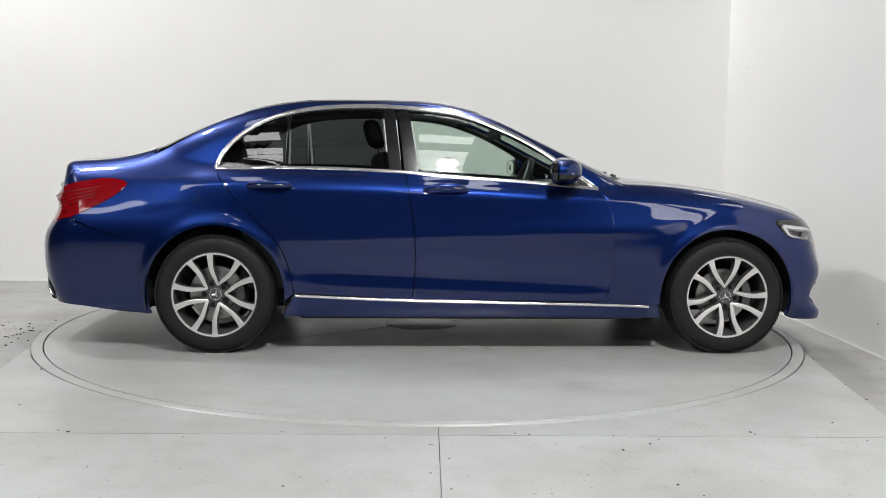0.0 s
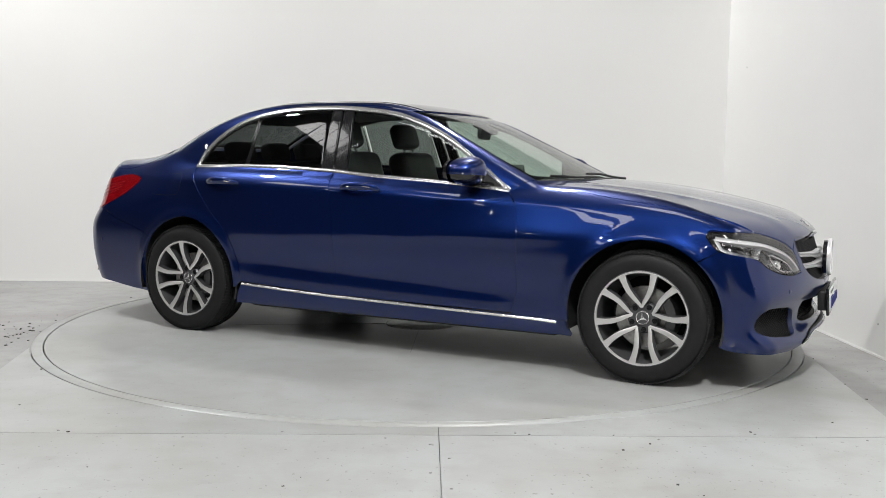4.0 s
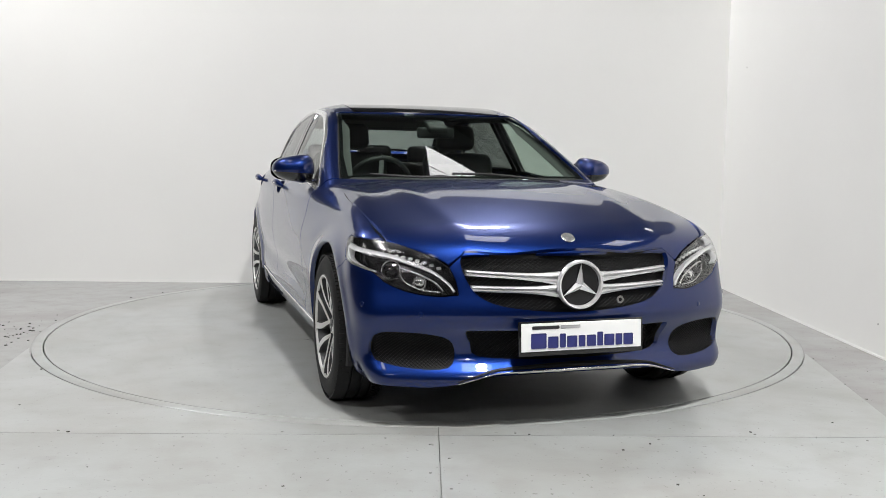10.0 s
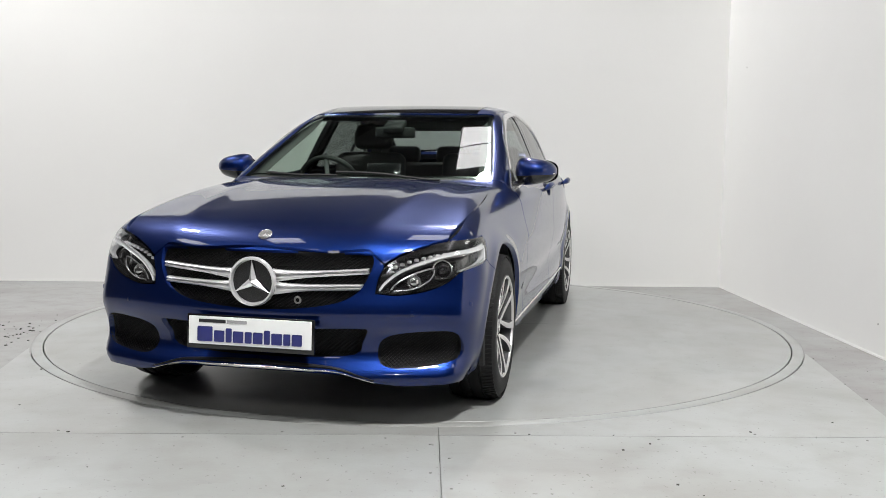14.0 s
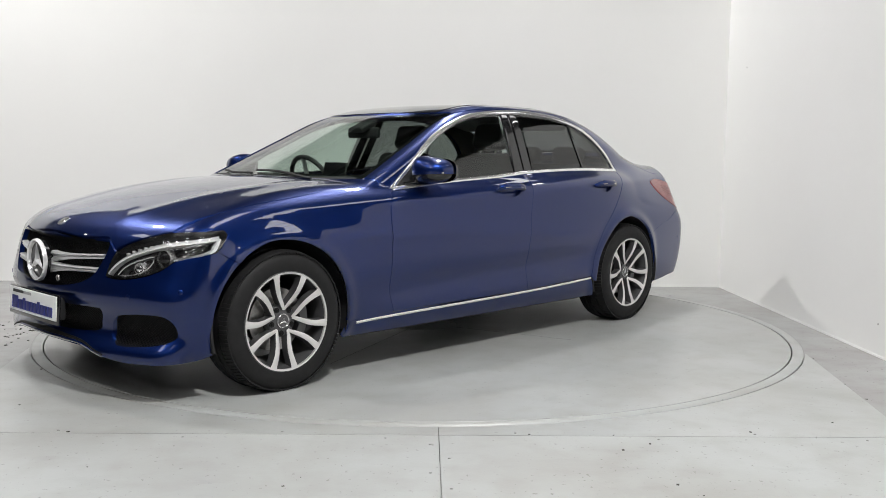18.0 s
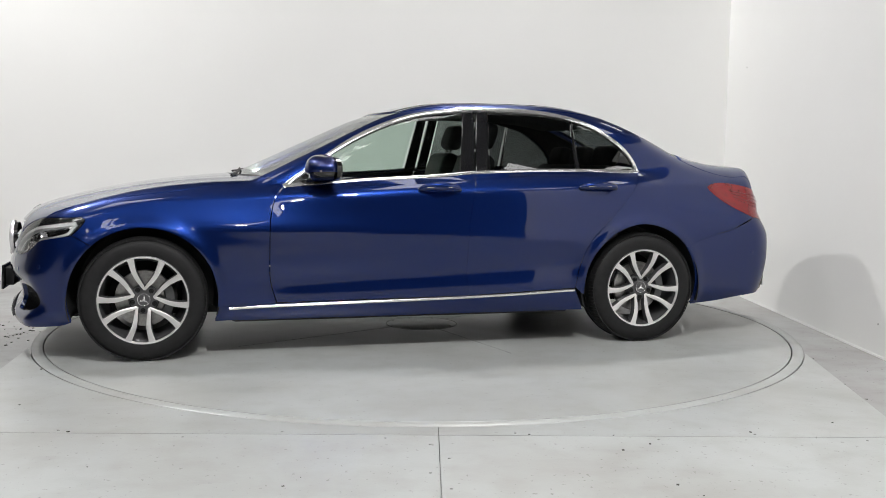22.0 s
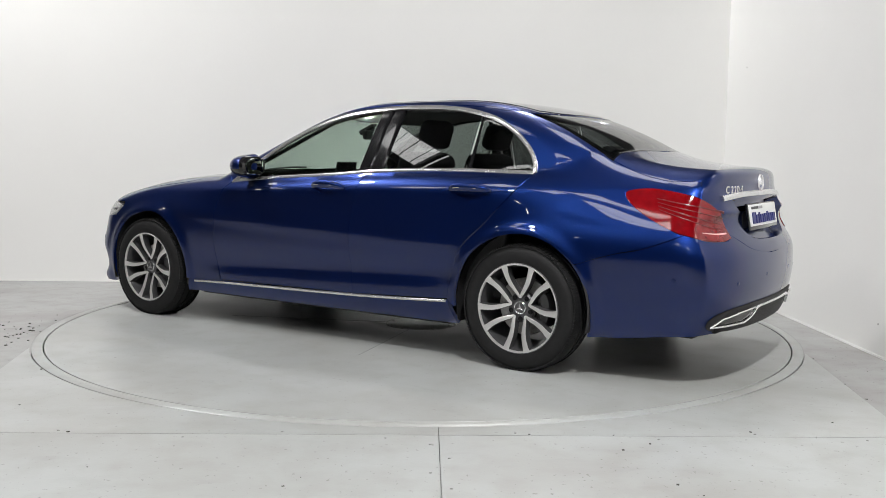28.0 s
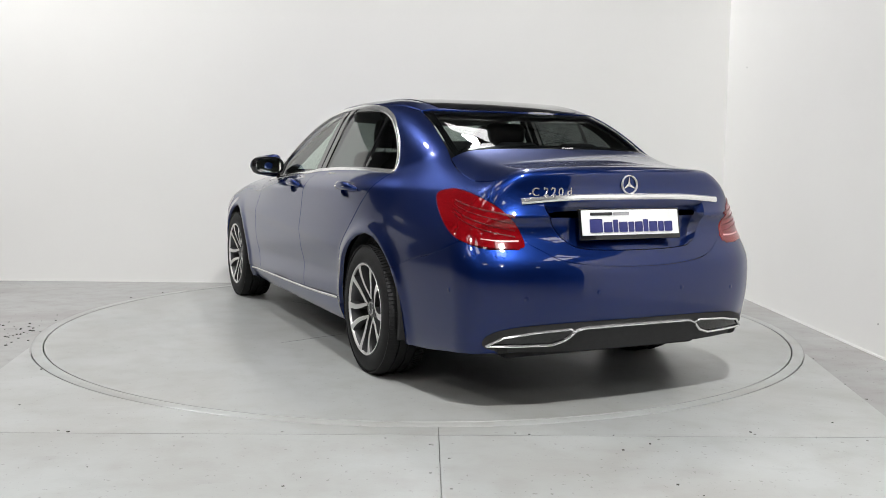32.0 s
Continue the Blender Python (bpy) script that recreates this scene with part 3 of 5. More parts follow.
skin("roof_glass", "top", tidy(sym(bend([(0.095, 0.0), (0.07, 0.3), (0.03, 0.465)]) + bend([(0.03, 0.465), (-0.4, 0.47), (-0.9, 0.46), (-1.29, 0.43)]) + bend([(-1.29, 0.43), (-1.355, 0.25), (-1.372, 0.0)]))), ROOFGLASS, car, out=0.0025, thick=0.004, grid=0.04, label="black panoramic glass roof panel")
windscreen = skin("windscreen", "top", tidy(sym(bend([(0.93, 0.0), (0.905, 0.3), (0.80, 0.678)]) + bend([(x - 0.004, y - 0.006) for x, y in RAIL]) + bend([(-0.005, 0.559), (0.078, 0.3), (0.102, 0.0)]))), GLASS, car, out=-0.004, thick=0.004, grid=0.04)
rear_screen = skin("rear_screen", "top", tidy(sym(bend([(-1.385, 0.0), (-1.365, 0.27), (-1.305, 0.52)]) + bend([(x, y - 0.006) for x, y in RAIL_REAR[:-1]] + [(-1.79, 0.575)]) + bend([(-1.79, 0.575), (-1.80, 0.4), (-1.825, 0.0)]))), REAR_GLASS, car, out=-0.004, thick=0.004, grid=0.04)

# side windows: panes, black pillars, bright surround
def dlo_between(x0, x1):
    line = bend(DLO, 0.01)
    return [q for q in line if x0 <= q[0] <= x1]


def belt_between(x0, x1):
    line = bend(BELT_R) + bend(BELT_F)[1:]
    return [(x, z + 0.004) for x, z in line if x0 <= x <= x1]


def pane(name, x_low, x_top, material, label):
    low, top = belt_between(*x_low), dlo_between(*x_top)
    return skin(name, "side", tidy(low + top[::-1], 0.006), material, car, out=-0.006, thick=0.004, gap=0.001, grid=0.04, mirror=True, label=label)


pane("front_side_window", (-0.30, 0.69), (-0.365, 0.69), GLASS, "clear green-tinted front door glass")
pane("rear_side_window", (-1.035, -0.485), (-1.035, -0.52), PRIVACY, "dark tinted rear door glass")
pane("quarter_window", (-1.43, -1.05), (-1.43, -1.05), PRIVACY, "dark tinted quarter glass")
for nm, xl, xt in (("door_pillar_cover", (-0.394, -0.30), (-0.436, -0.365)), ("door_pillar_cover", (-0.485, -0.402), (-0.52, -0.444)), ("window_divider", (-1.05, -1.035), (-1.05, -1.035))):
    low, top = belt_between(*xl), dlo_between(*xt)
    skin(nm, "side", tidy(low + top[::-1], 0.003), BLACK, car, out=-0.003, thick=0.02, gap=0.0, grid=0.03, mirror=True, label="gloss black window pillar cover")
strip("window_surround", "side", [q for q in bend(DLO, 0.02)], 0.022, CHROME, car, out=0.005, mirror=True, label="bright chrome window surround")
strip("belt_moulding", "side", [(x, z + 0.003) for x, z in bend(BELT_R, 0.03)], 0.018, CHROME, car, out=0.006, mirror=True, label="bright chrome waistline strip")
strip("belt_moulding", "side", [(x, z + 0.003) for x, z in bend(BELT_F, 0.03)], 0.018, CHROME, car, out=0.006, mirror=True, label="bright chrome waistline strip")
strip("sill_moulding", "side", [(-0.985, 0.318), (-0.345, 0.292), (0.735, 0.271), (0.985, 0.262)], 0.014, CHROME, car, out=0.006, mirror=True, label="thin chrome sill strip")

# no groove is cut: a black strip stands in for the flap's shaded gap
skin("flap_gap_shade", "side", ring(FLAP), PLASTIC, car, out=0.0006, thick=0.004, gap=-0.0022, sides=(-1,), label="black strip standing in for the shaded gap round the fuel flap")
skin("fuel_flap", "side", ring(FLAP), PAINT, car, out=0.0024, thick=0.006, gap=0.0, sides=(-1,), label="round-cornered blue fuel filler flap")
cowl = bend([(0.972, 0.0), (0.937, 0.3), (0.857, 0.55), (0.80, 0.695)]) + bend([(0.815, 0.645), (0.80, 0.62), (0.885, 0.3), (0.91, 0.0)])
skin("scuttle_panel", "top", tidy(sym(cowl)), PLASTIC, car, out=-0.006, thick=0.02, grid=0.03, label="black plastic scuttle panel under the windscreen")


# ---- wheels ----
def wheel_at(x, side):
    """One wheel; side is +1 on the car's left."""
    hub = new("wheel")
    hub.parent = car
    hub.matrix_basis = pose(x, 0.777 * side, WHEEL_Z, 0, -5, 0 if side > 0 else 180)
    hub.empty_display_size = 0.1
    tagged(hub, "alloy wheel with five pairs of machined spokes and a black tyre")
    bm = bmesh.new()
    prof = [(0.219, 0.085), (0.226, 0.102), (0.238, 0.107), (0.262, 0.111), (0.285, 0.110), (0.300, 0.104), (0.312, 0.096), (0.3195, 0.086)]
    tread = []
    for y, r in ((0.082, 0.3245), (0.052, 0.3262), (0.050, 0.319), (0.042, 0.319), (0.040, 0.3265), (0.008, 0.328), (0.006, 0.320), (-0.006, 0.320), (-0.008, 0.328), (-0.040, 0.3265), (-0.042, 0.319), (-0.050, 0.319), (-0.052, 0.3262), (-0.082, 0.3245)):
        tread.append((r, y))
    lathe(bm, prof + tread + [(r, -y) for r, y in reversed(prof)], 96)
    tyre = part("tyre", bm, RUBBER, hub, "black road tyre")
    # shoulder blocks and lettering ribs, one piece of tread
    bm = bmesh.new()
    n = 104
    for k in range(n):
        a = 2 * math.pi * k / n
        for s in (1, -1):
            m = Matrix.Rotation(-a, 3, "Y")
            add_box(bm, m @ Vector((0.3222, 0.077 * s, 0)), (0.0075, 0.05, 0.0168), m @ Matrix.Rotation(radians(-9 * s), 3, "Y").inverted() @ Matrix.Rotation(radians(12 * s), 3, "Z"))
    tagged(part("tread", bm, RUBBER, tyre, "blocky tyre tread shoulders", smooth=False), kind="stuff")
    bm = bmesh.new()
    lathe(bm, [(0.232, 0.100), (0.234, 0.107), (0.229, 0.109), (0.222, 0.106), (0.219, 0.098), (0.212, 0.080), (0.205, 0.03), (0.195, -0.02), (0.192, -0.10), (0.222, -0.106), (0.23, -0.1)], 96)
    part("rim", bm, ALLOY_BARREL, hub, "grey painted wheel rim barrel")
    bm = bmesh.new()
    lathe(bm, [(0.2305, 0.1055), (0.2290, 0.1105), (0.2215, 0.1085), (0.2195, 0.1005)], 96)
    part("rim_lip", bm, ALLOY, hub, "machined rim edge")
    # spokes
    for k in range(5):
        base = radians(72 + 72 * k + 18)
        for s in (1, -1):
            bm, bd = bmesh.new(), bmesh.new()
            face, sides = [], []
            for r, off, w, y in ((0.050, 2.2, 0.009, 0.072), (0.062, 6.0, 0.0165, 0.076), (0.080, 12.2, 0.0205, 0.081), (0.100, 17.2, 0.0225, 0.086), (0.125, 20.6, 0.0240, 0.092), (0.150, 21.8, 0.0255, 0.097), (0.170, 21.7, 0.0270, 0.101), (0.186, 21.3, 0.0285, 0.1035), (0.200, 20.9, 0.0305, 0.1052), (0.212, 20.6, 0.033, 0.1062), (0.2225, 20.4, 0.039, 0.1068)):
                a = base + radians(off * s)
                c = Vector((math.cos(a) * r, 0, math.sin(a) * r))
                t = Vector((-math.sin(a), 0, math.cos(a)))
                face.append([bm.verts.new(c + t * (w / 2 * q) + Vector((0, y + (0.0 if abs(q) > 0.9 else 0.0018), 0))) for q in (-1, -0.55, 0.55, 1)])
                sides.append([bd.verts.new(c + t * (w / 2 * q) + Vector((0, h, 0))) for q, h in ((-0.98, y - 0.001), (-1.22, y - 0.040), (1.22, y - 0.040), (0.98, y - 0.001))])
            for a, b in zip(face, face[1:]):
                for i in range(3):
                    bm.faces.new((a[i], a[i + 1], b[i + 1], b[i]))
            for a, b in zip(sides, sides[1:]):
                for i in range(3):
                    bd.faces.new((a[i], a[i + 1], b[i + 1], b[i]))
            sp = part("spoke", bd, ALLOY_DARK, hub)
            part("spoke_face", bm, ALLOY, sp, "bright machined spoke face")
    bm = bmesh.new()
    lathe(bm, [(0.0005, 0.076), (0.030, 0.076), (0.033, 0.073), (0.036, 0.067), (0.070, 0.064), (0.078, 0.054), (0.078, 0.01)], 48)
    part("hub", bm, ALLOY_BARREL, hub)
    bm = bmesh.new()
    lathe(bm, [(0.029, 0.0765), (0.031, 0.0785), (0.033, 0.0765), (0.033, 0.072)], 40)
    for k in range(3):
        a = radians(90 + 120 * k)
        c = Vector((math.cos(a), 0, math.sin(a)))
        t = Vector((-math.sin(a), 0, math.cos(a)))
        q = [bm.verts.new(p) for p in (c * 0.028 + Vector((0, 0.077, 0)), t * 0.006 + Vector((0, 0.077, 0)) + c * 0.003, Vector((0, 0.081, 0)), t * -0.006 + Vector((0, 0.077, 0)) + c * 0.003)]
        bm.faces.new((q[0], q[1], q[2]))
        bm.faces.new((q[0], q[2], q[3]))
    part("centre_cap", bm, CHROME, hub, "round cap with a plain three-point badge")
    bolts = []
    for k in range(5):
        a = radians(36 + 72 * k + 18)
        bm = bmesh.new()
        at = (math.cos(a) * 0.058, 0, math.sin(a) * 0.058)
        # near-black disc on the hub face: the bolt hole's shade as colour
        lathe(bm, [(0.0004, 0.0682), (0.0125, 0.0682), (0.0135, 0.066), (0.0135, 0.05)], 16, at=at)
        lathe(bm, [(0.0004, 0.0715), (0.0062, 0.0715), (0.0072, 0.0690)], 6, at=at)
        bolts.append(part("wheel_bolt", bm, MESH, hub, "wheel bolt on a near-black disc standing in for its shaded hole"))
    # brake
    bm = bmesh.new()
    lathe(bm, [(0.07, 0.018), (0.148, 0.018), (0.150, 0.010), (0.150, -0.008), (0.148, -0.012), (0.07, -0.012)], 64)
    part("brake_disc", bm, STEEL, hub, "bare steel brake disc")
    bm = bmesh.new()
    rows = []
    for i in range(11):
        a = radians(148 + i * 6.4)
        rows.append([bm.verts.new((math.cos(a) * r, h, math.sin(a) * r)) for r, h in ((0.105, 0.04), (0.112, 0.052), (0.155, 0.052), (0.168, 0.03), (0.168, -0.03), (0.105, -0.03))])
    for p, q in zip(rows, rows[1:]):
        for k in range(6):
            bm.faces.new((p[k], p[(k + 1) % 6], q[(k + 1) % 6], q[k]))
    bm.faces.new(rows[0])
    bm.faces.new(rows[-1])
    part("brake_caliper", bm, ALLOY_DARK, hub, "grey brake caliper")
    return hub


first_wheel = wheel_at(AXLE, 1)
for wx in (AXLE, -AXLE):
    for ws in (1, -1):
        if (wx, ws) != (AXLE, 1):
            copy_thing(first_wheel, pose(wx, 0.777 * ws, WHEEL_Z, 0, {(AXLE, -1): 6, (-AXLE, -1): -15, (-AXLE, 1): 0}[(wx, ws)], 0 if ws > 0 else 180))
        bm = bmesh.new()
        rows = []
        for yy, rr in ((0.862, 0.378), (0.855, 0.386), (0.6, 0.386), (0.55, 0.36), (0.55, 0.05)):
            rows.append([bm.verts.new((wx + rr * math.cos(radians(a)), yy * ws, ARCH_Z + rr * math.sin(radians(a)))) for a in range(-16, 197, 6)])
        for a, b in zip(rows, rows[1:]):
            for i in range(len(a) - 1):
                bm.faces.new((a[i], a[i + 1], b[i + 1], b[i]))
        part("wheel_arch_liner", bm, PLASTIC, car, "black plastic wheel arch liner")

bm = bmesh.new()
add_box(bm, (0, 0, 0.215), (1.95, 1.62, 0.07), None, 0.02)
add_box(bm, (1.45, 0, 0.24), (1.1, 1.06, 0.10), None, 0.02)
add_box(bm, (-1.6, 0, 0.25), (1.25, 1.06, 0.10), None, 0.02)
add_box(bm, (-2.1, 0, 0.30), (0.55, 1.3, 0.08), None, 0.02)
add_box(bm, (1.88, 0, 0.24), (0.2, 1.08, 0.05), None, 0.02)
part("underbody", bm, DEEP, car, "dark underbody panels")
bm = bmesh.new()
add_box(bm, (1.55, 0, 0.52), (0.95, 1.02, 0.42), None, 0.05)
part("engine_cover", bm, DEEP, car)
bm = bmesh.new()
add_box(bm, (-1.9, 0, 0.6), (0.80, 1.02, 0.55), None, 0.05)
part("boot_tub", bm, DEEP, car)

# ---- headlamps ----
LAMP_INNER = mat("dark_lamp_interior", (0.13, 0.13, 0.135), rough=0.16, metal=0.9, vary=0.3, vary_size=60)
LIGHTBAR = mat("white_light_guide", (0.60, 0.61, 0.62), rough=0.25, coat=0.5)
lamp_loop = tidy(bend(lamp_in) + bend(lamp_low + [lamp_side[0]]) + bend(lamp_side) + bend([lamp_side[-1]] + lamp_top[::-1]))


def on_nose(y, z, out=0.0):
    p, n = lift("nose", [(y, z)], out)
    return Vector(p[0]), Vector(n[0])


def chain(kind, pts, out):
    return [Vector(q) for q in lift(kind, bend(pts, 0.02), out)[0]]


def mirrored(pts, s):
    return [Vector((p[0], p[1] * s, p[2])) for p in pts]


for s in (1, -1):
    bucket = skin("headlamp", "front", lamp_loop, LAMP_INNER, car, out=-0.055, thick=-0.052, gap=0.002, grid=0.03, sides=(s,), label="wide swept-back clear headlamp with black bezel")
    skin("lens", "front", lamp_loop, LENS, bucket, out=0.0005, thick=0.004, gap=0.0025, grid=0.025, sides=(s,), label="clear polished headlamp lens")
    bars = strip("daytime_light_bar", "front", convert("nose", "front", [(0.492, 0.560), (0.515, 0.592), (0.57, 0.635), (0.66, 0.672), (0.74, 0.696)]) + convert("side", "front", [(1.80, 0.716), (1.745, 0.722)]), (0.009, 0.019), LIGHTBAR, bucket, out=-0.006, deep=0.03, label="white daytime light bar")
    bars += strip("outer_light_bar", "front", convert("side", "front", [(1.745, 0.722), (1.765, 0.69), (1.80, 0.664)]) + convert("nose", "front", [(0.78, 0.632)]), (0.017, 0.007), LIGHTBAR, bucket, out=-0.008, deep=0.03, label="white light guide")
    if s < 0:
        for o in bars:
            o.data.transform(Matrix.Diagonal((1, -1, 1, 1)))
            o.data.flip_normals()
    bm = bmesh.new()
    add_tube(bm, mirrored(chain("nose", [(0.535, 0.562), (0.56, 0.592), (0.62, 0.625), (0.69, 0.645), (0.68, 0.60), (0.62, 0.566), (0.545, 0.558)], -0.016), s), 0.0035, 8)
    part("inner_bezel", bm, CHROME, bucket, "thin chrome inner bezel")
    for yy, zz, rr, dd in ((0.725, 0.642, 0.036, -0.034), (0.622, 0.592, 0.026, -0.034)):
        c, n = on_nose(yy, zz, dd)
        n = Vector((0.95, 0.3, 0.05)).normalized()
        q = n.to_track_quat("Z", "Y").to_matrix()
        bm = bmesh.new()
        lathe(bm, [(rr * 1.15, -0.03), (rr * 1.1, 0.0), (rr, 0.004), (rr * 0.95, -0.002)], 32, "z")
        bm.transform(Matrix.Translation(c) @ q.to_4x4())
        if s < 0:
            bm.transform(Matrix.Diagonal((1, -1, 1, 1)))
        part("lamp_ring", bm, CHROME, bucket, "chrome projector ring")
        bm = bmesh.new()
        lathe(bm, [(0.0004, 0.016), (rr * 0.5, 0.012), (rr * 0.8, 0.005), (rr * 0.96, -0.004)], 32, "z")
        bm.transform(Matrix.Translation(c) @ q.to_4x4())
        if s < 0:
            bm.transform(Matrix.Diagonal((1, -1, 1, 1)))
        part("projector_lens", bm, MIRROR if rr < 0.033 else BLACK, bucket, "round projector lens")
    for i in range(9):
        bm = bmesh.new()
        c, n = on_nose(0.545 + 0.026 * i, 0.655 + 0.0118 * i - 0.0006 * i * i, -0.036)
        add_box(bm, Vector((c.x, c.y * s, c.z)), (0.014, 0.018, 0.012), None, 0.003, 1)
        part("light_block", bm, SATIN, bucket, "small faceted light block")

# ---- grille, star, intakes ----
backing = skin("grille_backing", "nose", ring(mirror_yz(GRILLE)), MESH, car, out=-0.05, thick=-0.035, gap=-0.004, grid=0.04, label="black radiator grille recess")


def lattice(name, loop, out, cell, r, parent, label):
    """A net of slanting bars inside a closed line on the nose."""
    pts = np.array(loop)
    lo, hi = pts.min(0), pts.max(0)
    bm = bmesh.new()
    w = (hi - lo).sum()
    runs = []
    for sgn in (1, -1):
        for i in range(int(w * 2 / cell) + 2):
            c = lo[0] - (hi[1] - lo[1]) * 1.8 + i * cell
            ts = np.arange(lo[1], hi[1] + 0.006, 0.012)
            ys = c + (ts - lo[1]) * 1.5 if sgn > 0 else c + (hi[1] - ts) * 1.5
            uv = np.stack([ys, ts], 1)
            ok = inside(uv, pts)
            run = []
            for q, k in list(zip(uv, ok)) + [(None, False)]:
                if k:
                    run.append(q)
                elif len(run) > 1:
                    runs.append(run)
                    run = []
                else:
                    run = []
    spots = lift("nose", [q for run in runs for q in run], out)[0]
    at = 0
    for run in runs:
        add_tube(bm, [Vector(v) for v in spots[at:at + len(run)]], r, 3)
        at += len(run)
    return tagged(part(name, bm, MESH, parent, label, smooth=False), kind="stuff")


gr_ring = ring(mirror_yz(GRILLE))
lattice("grille_mesh", gr_ring, -0.03, 0.022, 0.0022, backing, "gloss black diamond grille mesh")
for s in (1, -1):
    for y0, z0, y1, z1 in ((0.062, 0.609, 0.443, 0.634), (0.062, 0.562, 0.425, 0.573)):
        line = [(y0 * s, z0), ((y0 + y1) / 2 * s, (z0 + z1) / 2 + 0.001), (y1 * s, z1)]
        bm = bmesh.new()
        a = lift("nose", bend(line, 0.02), -0.012)[0]
        rows = []
        nn = len(a)
        for i, q in enumerate(a):
            hgt = 0.0108 + 0.017 * (1 - i / (nn - 1)) ** 4
            rows.append([bm.verts.new(Vector(q) + Vector(v)) for v in ((-0.02, 0, hgt), (0.004, 0, hgt), (0.010, 0, hgt * 0.55), (-0.003, 0, 0.0), (0.010, 0, -hgt * 0.45), (0.006, 0, -hgt), (-0.02, 0, -hgt))])
        for p, q in zip(rows, rows[1:]):
            for i in range(6):
                bm.faces.new((p[i], p[i + 1], q[i + 1], q[i]))
        bm.faces.new(rows[0])
        bm.faces.new(rows[-1])
        part("grille_bar", bm, SATIN, car, "satin silver grille bar")


STARMETAL = mat("polished_emblem_metal", (0.86, 0.86, 0.87), rough=0.22, metal=0.6)


def star(name, parent, r, thick, base_x, z, face, label, tilt=0.0):
    """A ring with three tapered points; face: +1 looks forwards, -1 backwards."""
    bm = bmesh.new()
    lathe(bm, [(r * 0.84, 0), (r * 0.88, thick), (r * 0.95, thick * 1.15), (r, thick * 0.5), (r, 0)], 56, "x")
    for k in range(3):
        a = radians(90 + 120 * k)
        c = Vector((0, math.cos(a), math.sin(a)))
        t = Vector((0, -math.sin(a), math.cos(a)))
        tip, mid = c * r * 0.86, Vector((thick * 1.2, 0, 0))
        b1, b2 = c * r * 0.10 + t * r * 0.16, c * r * 0.10 - t * r * 0.16
        v = [bm.verts.new(p) for p in (tip + Vector((thick * 0.6, 0, 0)), b1, mid, b2)]
        bm.faces.new((v[0], v[1], v[2]))
        bm.faces.new((v[0], v[2], v[3]))
    bm.transform(pose(base_x, 0, z, 0, 0, 0 if face > 0 else 180) @ pose(0, 0, 0, 0, tilt, 0))
    return part(name, bm, STARMETAL, parent, label)


star("front_emblem", car, 0.099, 0.016, 2.180, 0.587, 1, "large chrome ring emblem with three points")
bm = bmesh.new()
lathe(bm, [(0.0004, 0.0), (0.088, 0.0), (0.088, -0.02)], 40, "x", (2.178, 0, 0.587))
part("emblem_backing", bm, BLACK, car)
bm = bmesh.new()
lathe(bm, [(0.0004, 0.004), (0.017, 0.004), (0.022, 0.0035), (0.026, 0.004), (0.029, 0.001), (0.029, -0.002)], 32, "z")
q, n = lift("top", [(2.058, 0.0)], 0.001)
bm.transform(Matrix.Translation(q[0]) @ Vector(n[0]).to_track_quat("Z", "Y").to_matrix().to_4x4())
part("bonnet_badge", bm, CHROME, car, "small round silver bonnet badge")

back_in = skin("intake_backing", "nose", ring(mirror_yz(INTAKE)), MESH, car, out=-0.05, thick=-0.04, gap=-0.004, grid=0.04, label="black lower air intake")
lattice("intake_mesh", ring(mirror_yz(INTAKE)), -0.03, 0.02, 0.0019, back_in, "black lower intake mesh")
for s in (1, -1):
    loop = ring([(y * s, z) for y, z in (SCOOP if s > 0 else SCOOP[::-1])])
    scoop = skin("scoop_backing", "nose", loop, MESH, car, out=-0.035, thick=-0.028, gap=-0.003, grid=0.03, label="black side intake insert")
    lattice("scoop_mesh", loop, -0.02, 0.016, 0.0016, scoop, "black side intake mesh")
LIP = [(0.0, 0.249), (0.18, 0.246), (0.33, 0.239), (0.42, 0.218), (0.48, 0.202)]
for s in (1, -1):
    strip("front_lip", "nose", [(y * s, z + 0.014 - 0.012 * (y / 0.5) ** 2) for y, z in LIP], (0.018, 0.004), MESH, car, out=0.006, label="gloss black front lip")
    strip("lip_trim", "nose", [(y * s, z - 0.004) for y, z in LIP], (0.0055, 0.003), CHROME, car, out=0.008, deep=0.008, label="thin chrome line under the front bumper")


